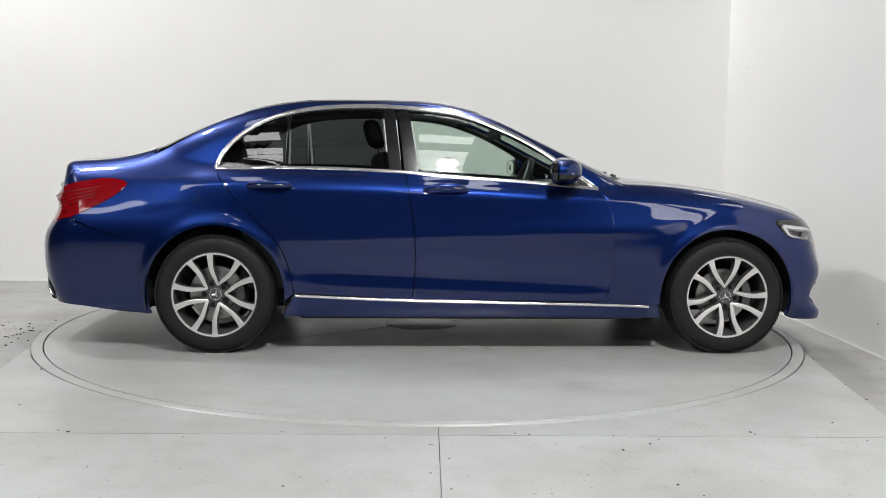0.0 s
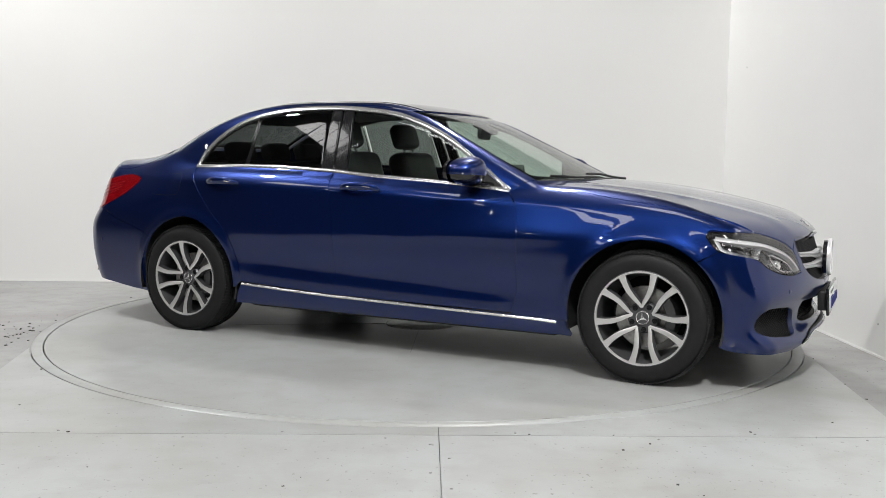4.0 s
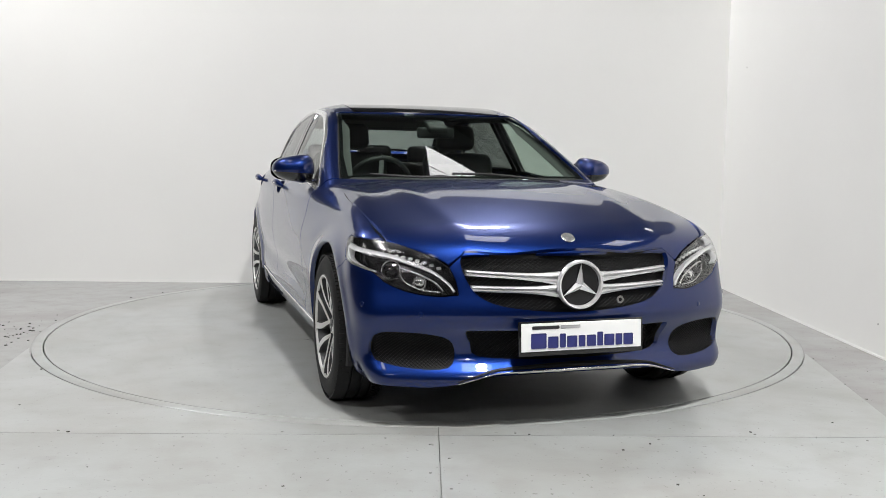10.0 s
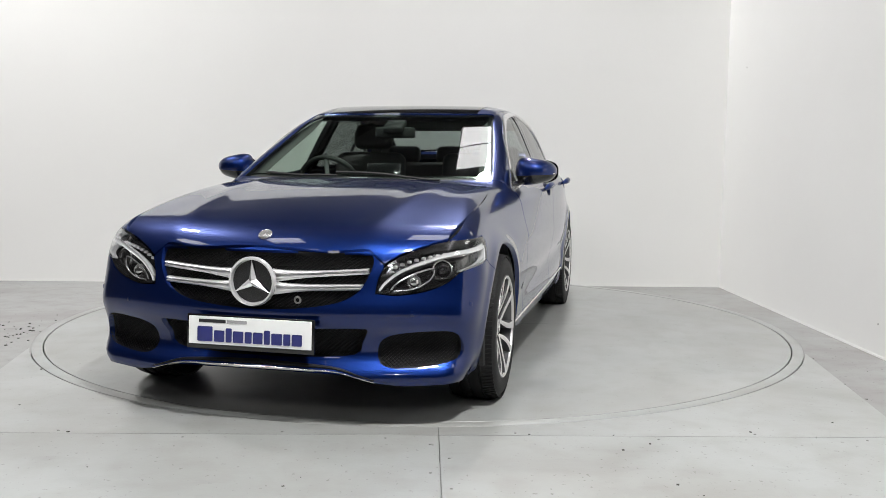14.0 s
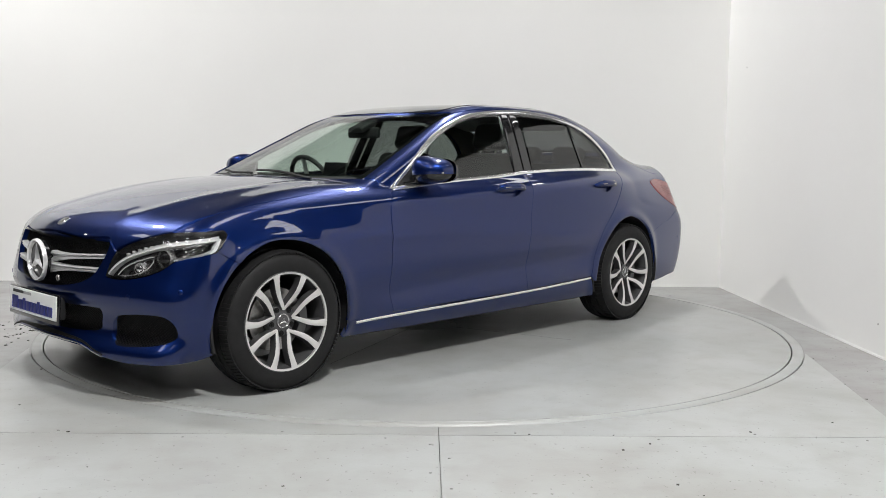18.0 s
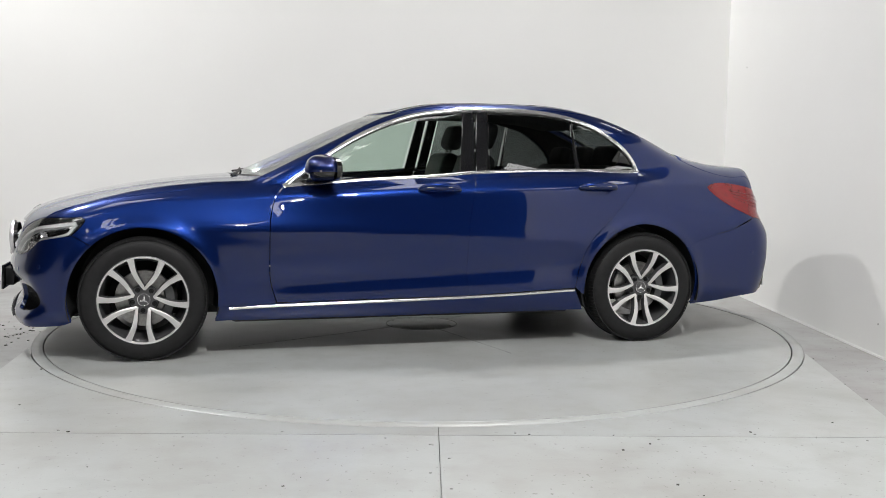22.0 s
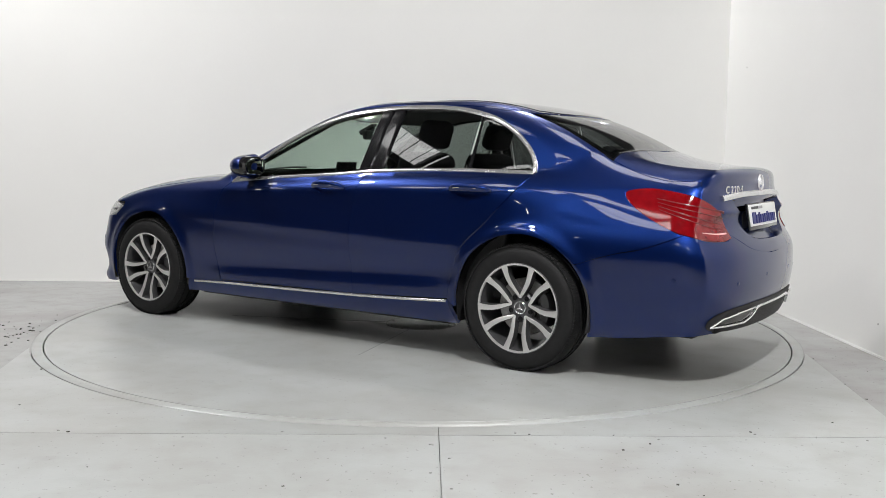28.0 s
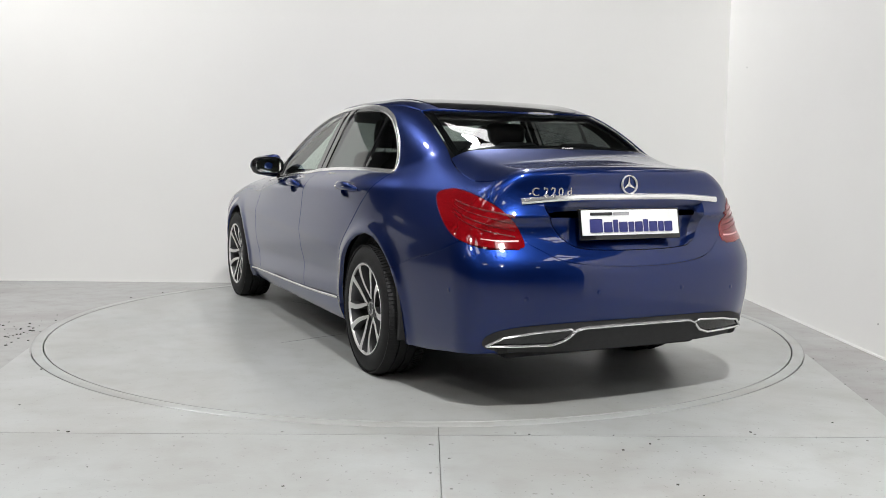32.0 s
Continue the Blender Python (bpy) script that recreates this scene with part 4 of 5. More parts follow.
# ---- number plates with the dealer's lettering as plain bars ----
def number_plate(x, z, lean, face, name):
    root = new(name)
    root.parent = car
    root.matrix_basis = pose(x, 0, z, 0, 0, 0 if face > 0 else 180) @ pose(0, 0, 0, 0, lean, 0)
    root.empty_display_size = 0.1
    tagged(root, "white show plate with navy bar lettering in a black holder")
    bm = bmesh.new()
    add_box(bm, (-0.008, 0, -0.004), (0.014, 0.540, 0.138), None, 0.005)
    part("plate_holder", bm, BLACK, root, "black plastic plate holder")
    bm = bmesh.new()
    add_box(bm, (-0.035, 0, -0.004), (0.05, 0.44, 0.10), None, 0.005)
    part("plate_bracket", bm, PLASTIC, root, "black plate bracket")
    bm = bmesh.new()
    add_box(bm, (0.001, 0, 0.002), (0.004, 0.520, 0.111), None, 0.0015, 1)
    part("plate_sheet", bm, PLATE, root, "white acrylic plate")
    # a row of plain blocks, as tall and wide as the print
    y = 0.226
    for w, h in ((0.068, 0.059), (0.046, 0.045), (0.026, 0.055), (0.046, 0.045), (0.030, 0.045), (0.042, 0.045), (0.026, 0.055), (0.046, 0.045), (0.030, 0.045), (0.044, 0.045)):
        bm = bmesh.new()
        add_box(bm, (0.0035, -y + 0.004 + w / 2, -0.041 + h / 2), (0.0015, w * 0.94, h), None, 0.004, 2)
        bar = part("print_bar", bm, INK, root)
        y -= w + 0.0045
    for y0, w, m in ((-0.215, 0.115, INK_DARK), (-0.095, 0.085, INK_GREY)):
        bm = bmesh.new()
        add_box(bm, (0.0035, y0 + w / 2, 0.040), (0.0012, w, 0.013), None, 0.002, 1)
        part("print_bar", bm, m, root)


number_plate(2.214, 0.387, -3.0, 1, "front_plate")
number_plate(-2.394, 0.806, -10.0, -1, "rear_plate")

# ---- rear lamps and boot furniture ----
for s in (1, -1):
    lamp = skin("tail_lamp", "back", lamp_r, RED, car, out=0.004, thick=0.03, gap=0.001, grid=0.015, sides=(s,), label="glossy red rear lamp wrapping round the corner")
    for dz, wid, m, nm in ((0.0, 0.010, RED_DARK, "lamp_band"), (0.030, 0.007, RED_DARK, "lamp_band"), (0.058, 0.010, RED_DARK, "lamp_band"), (-0.026, 0.007, RED_DARK, "lamp_band"), (-0.052, 0.010, PINK, "reversing_light")):
        line = [(radians(32), 0.778 + dz), (radians(38), 0.800 + dz), (radians(44), 0.832 + dz * 0.8), (radians(48.5), 0.862 + dz * 0.6)]
        if nm == "reversing_light":
            line = [(radians(31.2), 0.735), (radians(35), 0.734), (radians(39.5), 0.742)]
        obs = strip(nm, "back", line, (wid * 1.2, wid * 0.6), m, lamp, out=0.0052, deep=0.002)
        if s < 0:
            obs[0].data.transform(Matrix.Diagonal((1, -1, 1, 1)))
            obs[0].data.flip_normals()
strip("boot_moulding", "stern", [(-0.525, 0.900), (-0.3, 0.916), (0.0, 0.919), (0.3, 0.916), (0.525, 0.900)], 0.026, CHROME, car, out=0.012, label="chrome moulding across the boot lid")
spot, way = lift("stern", [(0.0, 0.972)], 0.004)
star("rear_emblem", car, 0.043, 0.008, spot[0][0], 0.972, -1, "chrome ring emblem with three points", math.degrees(math.asin(-way[0][2])))


def lettering(body_text, size, m, material, name, parent, label):
    curve = bpy.data.curves.new(name, "FONT")
    curve.body, curve.size, curve.extrude, curve.bevel_depth, curve.space_character = body_text, size, 0.0015, 0.0006, 1.1
    tmp = new(name, curve)
    me = bpy.data.meshes.new_from_object(tmp)
    bpy.data.objects.remove(tmp)
    me.materials.append(material)
    me.transform(m)
    ob = new(name, me)
    ob.parent = parent
    return tagged(ob, label)


step_y = 0.0
for sign, wide in (("C", 0.052), ("2", 0.034), ("2", 0.034), ("0", 0.040), ("d", 0.036)):
    spot, way = lift("stern", [(0.475 - step_y, 0.938)], 0.002)
    turn = math.degrees(math.atan2(way[0][1], -way[0][0]))
    lettering(sign, 0.050, Matrix.Translation(spot[0]) @ pose(0, 0, -0.014, 0, 0, -90 - turn) @ pose(0, 0, 0, 90, 0, 0), CHROME, "badge_character", car, "chrome model character on the boot lid")
    step_y += wide

TIP = [(0.685, 0.300), (0.625, 0.338), (0.50, 0.358), (0.345, 0.368), (0.318, 0.355), (0.36, 0.318), (0.42, 0.300)]
VAL = [(-0.70, 0.325), (-0.62, 0.372), (-0.40, 0.392), (0.0, 0.398), (0.40, 0.392), (0.62, 0.372), (0.70, 0.325), (0.66, 0.275), (0.40, 0.262), (0.0, 0.262), (-0.40, 0.262), (-0.66, 0.275)]
val = skin("rear_valance", "stern", ring(VAL), PLASTIC, car, out=0.006, thick=0.03, grid=0.03, label="black rear valance")
strip("valance_trim", "stern", [(-0.36, 0.320), (-0.30, 0.362), (-0.2, 0.369), (0.0, 0.371), (0.2, 0.369), (0.30, 0.362), (0.36, 0.320)], 0.012, CHROME, val, out=0.016, label="chrome bar along the valance")
for s in (1, -1):
    q = outline(*[[(a * s, b), (c * s, d)] for (a, b), (c, d) in zip(TIP, TIP[1:] + TIP[:1])])
    bm = bmesh.new()
    add_tube(bm, [Vector(v) for v in lift("stern", q + q[:1], 0.014)[0]], 0.0055, 8)
    pipe = part("exhaust_trim", bm, CHROME, val, "chrome exhaust surround")
    skin("exhaust_opening", "stern", q, BLACK, pipe, out=0.008, thick=0.01, gap=0.002, grid=0.03)

# ---- handles, mirrors, wipers ----
for s in (1, -1):
    for doors, x0, x1, z in ((front_door, *HANDLE_F), (rear_door, *HANDLE_R)):
        d = doors[0 if s > 0 else 1]
        bm = bmesh.new()
        bow = [math.sin(math.pi * i / 12) for i in range(13)]
        spots, ways = lift("side", [(x0 + (x1 - x0) * i / 12, z + 0.004 * bow[i]) for i in range(13)])
        pts = [Vector(a + b * min(0.034, 0.002 + 0.036 * math.sqrt(max(0.0, q)))) for a, b, q in zip(spots, ways, bow)]
        add_tube(bm, mirrored(pts, s), [0.007] + [0.0125 + 0.0075 * math.sin(math.pi * i / 12) for i in range(1, 12)] + [0.007], 10, 1.15)
        grip = part("door_handle", bm, PAINT, d, "body-coloured door handle")
        skin("handle_cup", "side", cup_loop(x0, x1, z), PAINT, d, out=-0.02, thick=-0.018, gap=-0.003, grid=0.02, sides=(s,))
        bm = bmesh.new()
        add_tube(bm, mirrored([v + Vector((0, 0.0165, -0.002)) for v in pts[3:11]], s), 0.0022, 6)
        part("handle_trim", bm, CHROME, d, "thin chrome handle strip")

    # door mirror
    root = new("door_mirror")
    root.parent = car
    root.empty_display_size = 0.1
    root.matrix_basis = pose(0.47, 0.886 * s, 1.012) @ Matrix.Diagonal((1.05, 0.9, 0.98, 1.0))
    tagged(root, "blue door mirror with black lower shell")

    def shell(nm, m, lo, hi, grow, lab):
        bm = bmesh.new()
        rows = []
        for i in range(13):
            el = radians(lo + (hi - lo) * i / 12)
            row = []
            for k in range(36):
                a = 2 * math.pi * k / 36
                ca, sa = math.cos(a), math.sin(a)
                ce = max(math.cos(el), 0.0)
                y = math.copysign(abs(sa) ** 0.9, sa) * ce ** 0.52 * 0.124
                x = math.copysign(abs(ca) ** 0.92, ca) * ce ** 0.62
                x *= 0.105 if ca > 0 else 0.06
                z = math.copysign(abs(math.sin(el)) ** 0.9, el) * (0.072 - 0.16 * y)
                row.append(bm.verts.new(Vector((x - 0.12 * y, y * s, z)) * grow))
            rows.append(row)
        for a, b in zip(rows, rows[1:]):
            for k in range(36):
                bm.faces.new((a[k], a[(k + 1) % 36], b[(k + 1) % 36], b[k]))
        bm.faces.new(rows[0])
        bm.faces.new(rows[-1])
        return part(nm, bm, m, root, lab)

    shell("mirror_cap", PAINT, -14, 90, 1.0, "blue mirror cap")
    shell("mirror_base", BLACK, -90, -12, 0.975, "black lower mirror shell")
    bm = bmesh.new()
    add_tube(bm, [(0.03, -0.06 * s, -0.05), (0.07, -0.10 * s, -0.066), (0.10, -0.145 * s, -0.075)], [0.03, 0.026, 0.034], 12, 0.55)
    part("mirror_foot", bm, BLACK, root)
    bm = bmesh.new()
    gl = []
    for k in range(36):
        a = 2 * math.pi * k / 36
        gl.append(bm.verts.new((-0.058 - 0.12 * 0.095 * math.sin(a), 0.098 * math.copysign(abs(math.sin(a)) ** 0.7, math.sin(a)) * s, 0.050 * math.copysign(abs(math.cos(a)) ** 0.7, math.cos(a)))))
    bm.faces.new(gl)
    part("mirror_glass", bm, MIRROR, root, "mirror glass", smooth=False)
    bm = bmesh.new()
    bz = [[bm.verts.new((xx - 0.12 * 0.1 * math.sin(a), gr * 0.098 * math.copysign(abs(math.sin(a)) ** 0.7, math.sin(a)) * s, gr * 0.050 * math.copysign(abs(math.cos(a)) ** 0.7, math.cos(a)))) for a in (2 * math.pi * k / 36 for k in range(36))] for xx, gr in ((-0.0565, 1.0), (-0.06, 1.03), (-0.052, 1.22), (-0.03, 1.3))]
    for p, q in zip(bz, bz[1:]):
        for k in range(36):
            bm.faces.new((p[k], p[(k + 1) % 36], q[(k + 1) % 36], q[k]))
    part("mirror_bezel", bm, BLACK, root, "black mirror bezel")
    bm = bmesh.new()
    add_tube(bm, [(0.035, 0.112 * s, -0.010), (0.068, 0.07 * s, -0.010), (0.085, 0.01 * s, -0.010), (0.088, -0.04 * s, -0.010)], 0.004, 6)
    part("side_indicator", bm, SATIN, root, "thin indicator strip")
    # black corner of the door window ahead of the mirror
    skin("mirror_corner", "side", outline([(0.69, 0.919), (0.47, 0.937)], [(0.47, 0.937), (0.475, 1.055)], [(0.475, 1.055), (0.60, 0.975), (0.69, 0.919)]), PLASTIC, car, out=-0.003, thick=0.01, grid=0.03, sides=(s,), label="black mirror mounting corner")

for y0, y1, x1 in ((0.46, -0.12, 0.885), (-0.10, -0.54, 0.82)):
    bm = bmesh.new()
    a = lift("top", bend([(0.955 if y0 > 0 else 0.93, y0), (0.90, (y0 + y1) / 2), (x1, y1)], 0.03), 0.007)[0]
    add_tube(bm, [Vector(v) for v in a], 0.007, 6)
    part("wiper", bm, PLASTIC, car, "black windscreen wiper")

# ---- cabin ----
def block(name, c, s, m, bevel, rot=None, label=""):
    bm = bmesh.new()
    add_box(bm, c, s, rot, bevel, 4)
    return part(name, bm, m, car, label)


lean = Matrix.Rotation(radians(-18), 3, "Y")
for y in (0.37, -0.37):
    block("front_seat_base", (-0.10, y, 0.50), (0.54, 0.50, 0.17), LEATHER, 0.06, None, "black front seat cushion")
    back = block("front_seat_back", (-0.44, y, 0.82), (0.14, 0.48, 0.60), LEATHER, 0.06, lean, "black front seat back")
    block("headrest", (-0.57, y, 1.215), (0.10, 0.27, 0.17), LEATHER, 0.045, lean, "black headrest")
    for dy in (-0.06, 0.06):
        bm = bmesh.new()
        add_tube(bm, [(-0.52, y + dy, 1.08), (-0.56, y + dy, 1.16)], 0.007, 8)
        part("headrest_post", bm, CHROME, car)
block("rear_seat_base", (-0.95, 0, 0.50), (0.5, 1.25, 0.16), LEATHER, 0.06, None, "black rear bench")
block("rear_seat_back", (-1.24, 0, 0.78), (0.14, 1.22, 0.56), LEATHER, 0.06, Matrix.Rotation(radians(-24), 3, "Y"), "black rear bench back")
for y in (0.38, 0, -0.38):
    block("rear_headrest", (-1.38, y, 1.10), (0.10, 0.25, 0.13), LEATHER, 0.04, Matrix.Rotation(radians(-20), 3, "Y"), "black rear headrest")
block("parcel_shelf", (-1.62, 0, 1.01), (0.44, 1.16, 0.04), LEATHER, 0.015, None, "black parcel shelf")
block("dashboard", (0.62, 0, 0.84), (0.42, 1.40, 0.19), LEATHER, 0.07, None, "black dashboard")
block("dash_top", (0.72, 0, 0.905), (0.36, 1.24, 0.07), LEATHER, 0.03)
block("centre_console", (0.15, 0, 0.55), (0.8, 0.2, 0.3), LEATHER, 0.04)
block("centre_screen", (0.42, 0, 0.985), (0.02, 0.20, 0.12), BLACK, 0.006, Matrix.Rotation(radians(-12), 3, "Y"), "free-standing black display")
for s in (1, -1):
    block("door_card", (-0.3, 0.76 * s, 0.62), (2.0, 0.05, 0.56), LEATHER, 0.02, None, "black inner door lining")
bm = bmesh.new()
wheel_m = Matrix.Translation((0.30, -0.37, 0.905)) @ Matrix.Rotation(radians(-66), 4, "Y")
add_tube(bm, [wheel_m @ Vector((math.cos(a) * 0.185, math.sin(a) * 0.185, 0)) for a in (2 * math.pi * k / 40 for k in range(41))], 0.015, 8)
steer = part("steering_wheel", bm, LEATHER, car, "black three-spoke steering wheel")
for k in range(3):
    bm = bmesh.new()
    a = radians((0, 130, 230)[k] + 0)
    add_tube(bm, [wheel_m @ Vector((0.03 * math.cos(a), 0.03 * math.sin(a), -0.02)), wheel_m @ Vector((0.18 * math.cos(a), 0.18 * math.sin(a), 0))], 0.014, 8)
    part("spoke", bm, SATIN, steer)
bm = bmesh.new()
lathe(bm, [(0.0004, 0.02), (0.05, 0.015), (0.065, -0.01), (0.06, -0.05)], 24, "z")
bm.transform(wheel_m)
part("airbag_cover", bm, LEATHER, steer)
block("rear_view_mirror", (0.19, 0, 1.225), (0.03, 0.24, 0.065), PLASTIC, 0.014, Matrix.Rotation(radians(10), 3, "Z"), "black rear-view mirror")
block("sensor_housing", (0.20, 0, 1.262), (0.13, 0.12, 0.035), PLASTIC, 0.012, Matrix.Rotation(radians(24), 3, "Y"), "black camera housing behind the windscreen")
lining = skin("roof_lining", "top", tidy(sym(bend([(0.08, 0.0), (0.05, 0.3), (-0.02, 0.51)]) + bend([(x, y - 0.02) for x, y in RAIL_TOP]) + bend([(-1.30, 0.50), (-1.35, 0.27), (-1.36, 0.0)]))), HEADLINER, car, out=-0.045, thick=0.01, grid=0.06, label="light grey roof lining")
lining_side = skin("pillar_lining", "roll", tidy(bend(convert("top", "roll", [(0.80, 0.62), (0.56, 0.585), (0.3, 0.54), (0.12, 0.525), (-0.4, 0.54), (-0.9, 0.54), (-1.30, 0.51), (-1.6, 0.55)])) + bend(convert("side", "roll", [(-1.6, 1.06), (-1.46, 1.03)])) + convert("side", "roll", [(x, z + 0.012) for x, z in bend(DLO, 0.03)[3:-3]])), mat("dark_grey_lining", (0.10, 0.10, 0.098), rough=0.9, bump=0.2, bump_size=900, vary=0.05, vary_size=30), car, out=-0.035, thick=0.01, grid=0.05, mirror=True, label="grey pillar lining")
# black printed borders of the screens
for nm, loop_half, hole_half in (("windscreen_border", bend([(0.93, 0.0), (0.905, 0.3), (0.80, 0.678)]) + bend([(x - 0.004, y - 0.006) for x, y in RAIL]) + bend([(-0.005, 0.559), (0.078, 0.3), (0.102, 0.0)]),
                                  bend([(0.885, 0.0), (0.86, 0.3), (0.775, 0.645)]) + bend([(0.56, 0.627), (0.3, 0.58), (0.045, 0.538)]) + bend([(0.045, 0.538), (0.122, 0.3), (0.142, 0.0)])),
                                 ("rear_screen_border", bend([(-1.385, 0.0), (-1.365, 0.27), (-1.305, 0.52)]) + bend([(x, y - 0.006) for x, y in RAIL_REAR[:-1]] + [(-1.79, 0.575)]) + bend([(-1.79, 0.575), (-1.80, 0.4), (-1.825, 0.0)]),
                                  bend([(-1.43, 0.0), (-1.41, 0.25), (-1.35, 0.48)]) + bend([(-1.5, 0.51), (-1.7, 0.535), (-1.755, 0.54)]) + bend([(-1.755, 0.54), (-1.765, 0.4), (-1.79, 0.0)]))):
    skin(nm, "top", tidy(sym(loop_half)), BLACK, car, holes=[tidy(sym(hole_half))], out=-0.0075, thick=0.002, gap=0.002, grid=0.03, label="black printed glass border")

# parking sensors in the bumpers, a round sensor behind the grille
for kind, uv in (("side", (1.93, 0.50)), ("nose", (0.62, 0.47)), ("side", (-2.20, 0.52)), ("stern", (0.55, 0.50)), ("stern", (0.22, 0.52))):
    for s in (1, -1):
        spot, way = lift(kind, [uv], 0.0006)
        bm = bmesh.new()
        lathe(bm, [(0.0004, 0.001), (0.0085, 0.001), (0.0105, 0.0), (0.0115, -0.003)], 16, "z")
        bm.transform(Matrix.Translation(spot[0]) @ Vector(way[0]).to_track_quat("Z", "Y").to_matrix().to_4x4())
        if s < 0:
            bm.transform(Matrix.Diagonal((1, -1, 1, 1)))
            bmesh.ops.reverse_faces(bm, faces=bm.faces[:])
        part("parking_sensor", bm, PAINT, car, "small round parking sensor")
bm = bmesh.new()
lathe(bm, [(0.008, 0.0), (0.009, 0.004), (0.014, 0.004), (0.016, 0.0)], 24, "x", (2.172, 0.185, 0.520))
part("grille_sensor", bm, STEEL, backing, "small round ring behind the grille mesh")


# ---- the place ----
def box_thing(name, c, s, material, label="", category="", kind="structure", bevel=0.0):
    bm = bmesh.new()
    add_box(bm, c, s, None, bevel)
    ob = part(name, bm, material, None, label)
    return tagged(ob, label, category, "", kind)


def worn(name, base, stain, dirt, rough, scale, amount):
    """Paint with broad stains, fine speckle and scuffs."""
    m = mat(name, base, rough=rough, bump=0.12, bump_size=90)
    nt = m.node_tree
    b = nt.nodes["Principled BSDF"]
    tc = nt.nodes.new("ShaderNodeTexCoord")

    def noise_ramp(size, lo, hi, detail=8, stretch=(1, 1, 1), distort=0.0):
        mp = nt.nodes.new("ShaderNodeMapping")
        mp.inputs["Scale"].default_value = stretch
        n = nt.nodes.new("ShaderNodeTexNoise")
        n.inputs["Scale"].default_value, n.inputs["Detail"].default_value, n.inputs["Distortion"].default_value = size, detail, distort
        nt.links.new(tc.outputs["Object"], mp.inputs["Vector"])
        nt.links.new(mp.outputs["Vector"], n.inputs["Vector"])
        r = nt.nodes.new("ShaderNodeMapRange")
        r.inputs["From Min"].default_value, r.inputs["From Max"].default_value = lo, hi
        nt.links.new(n.outputs["Fac"], r.inputs["Value"])
        return r.outputs["Result"]

    def blend(fac, first, second, strength):
        mul = nt.nodes.new("ShaderNodeMath")
        mul.operation = "MULTIPLY"
        mul.inputs[1].default_value = strength
        nt.links.new(fac, mul.inputs[0])
        mx = nt.nodes.new("ShaderNodeMix")
        mx.data_type = "RGBA"
        nt.links.new(mul.outputs[0], mx.inputs["Factor"])
        if isinstance(first, tuple):
            mx.inputs["A"].default_value = (*first, 1)
        else:
            nt.links.new(first, mx.inputs["A"])
        mx.inputs["B"].default_value = (*second, 1)
        return mx.outputs["Result"]

    mix_a = [i for i in nt.nodes["Principled BSDF"].inputs if i.name == "Base Color"][0]
    c = blend(noise_ramp(scale, 0.42, 0.72, 6, (1, 1.6, 1), 0.4), base, stain, 0.5 * amount)
    c = blend(noise_ramp(scale * 7, 0.45, 0.80), c, stain, 0.46 * amount)
    c = blend(noise_ramp(55, 0.66, 0.74, 3), c, dirt, 0.55 * amount)
    c = blend(noise_ramp(scale * 3, 0.60, 0.80, 10, (1, 3, 1), 0.6), c, dirt, 0.16 * amount)
    nt.links.new(c, mix_a)
    rr = noise_ramp(scale * 2, 0.3, 0.8)
    rm = nt.nodes.new("ShaderNodeMapRange")
    rm.inputs["To Min"].default_value, rm.inputs["To Max"].default_value = rough - 0.02, rough + 0.10
    nt.links.new(rr, rm.inputs["Value"])
    nt.links.new(rm.outputs["Result"], b.inputs["Roughness"])
    return m


WHITE = mat("white_painted_board", (0.80, 0.80, 0.785), rough=0.75, vary=0.015, vary_size=0.8, bump=0.1, bump_size=60)
CONCRETE = worn("grey_painted_concrete", (0.32, 0.325, 0.32), (0.22, 0.205, 0.195), (0.08, 0.075, 0.068), 0.5, 1.1, 1.2)
STEEL_GREY = worn("grey_painted_steel", (0.325, 0.338, 0.332), (0.235, 0.228, 0.208), (0.10, 0.092, 0.078), 0.30, 0.9, 1.15)
SCREW = mat("painted_screw_head", (0.20, 0.20, 0.195), rough=0.55, metal=0.3)
DARKROOF = mat("dark_roof_sheet", (0.13, 0.13, 0.135), rough=0.7, vary=0.2, vary_size=1)
BEAM = mat("dark_roof_steel", (0.03, 0.03, 0.032), rough=0.6, vary=0.2, vary_size=2)
HALLWALL = mat("grey_hall_cladding", (0.40, 0.40, 0.41), rough=0.7, vary=0.15, vary_size=0.7)
HALLDARK = mat("dark_hall_cladding", (0.06, 0.06, 0.064), rough=0.6, vary=0.2, vary_size=0.7)
# even near-black for the deck seams and the pit below the ring gap
GAP_BLACK = mat("near_black_gap", (0.02, 0.02, 0.02), rough=0.9)

box_thing("floor", (0, -5, FLOOR_Z - 0.1), (30, 26, 0.2), CONCRETE, "grey painted concrete hall floor, scuffed and dirty")
box_thing("wall_back", (-2.58, WALL_Y + 0.1, WALL_H / 2 + FLOOR_Z), (11.24, 0.2, WALL_H), WHITE, "plain white painted back wall")
box_thing("wall_right", (WALL_X + 0.1, -0.74, WALL_H / 2 + FLOOR_Z), (0.2, 6.92, WALL_H), WHITE, "plain white painted side wall")
box_thing("ceiling", (0, -5, 6.4), (30, 26, 0.2), DARKROOF, "dark sheet hall roof")
box_thing("wall_hall_front", (0, -18.1, 3.1), (30, 0.2, 6.4), HALLDARK, "dark clad hall wall")
box_thing("wall_hall_rear", (0, 8.1, 3.1), (30, 0.2, 6.4), HALLWALL, "grey clad hall wall")
box_thing("wall_hall_left", (-15.1, -5, 3.1), (0.2, 26, 6.4), HALLDARK, "dark clad hall wall")
box_thing("wall_hall_right", (15.1, -5, 3.1), (0.2, 26, 6.4), HALLDARK, "dark clad hall wall")
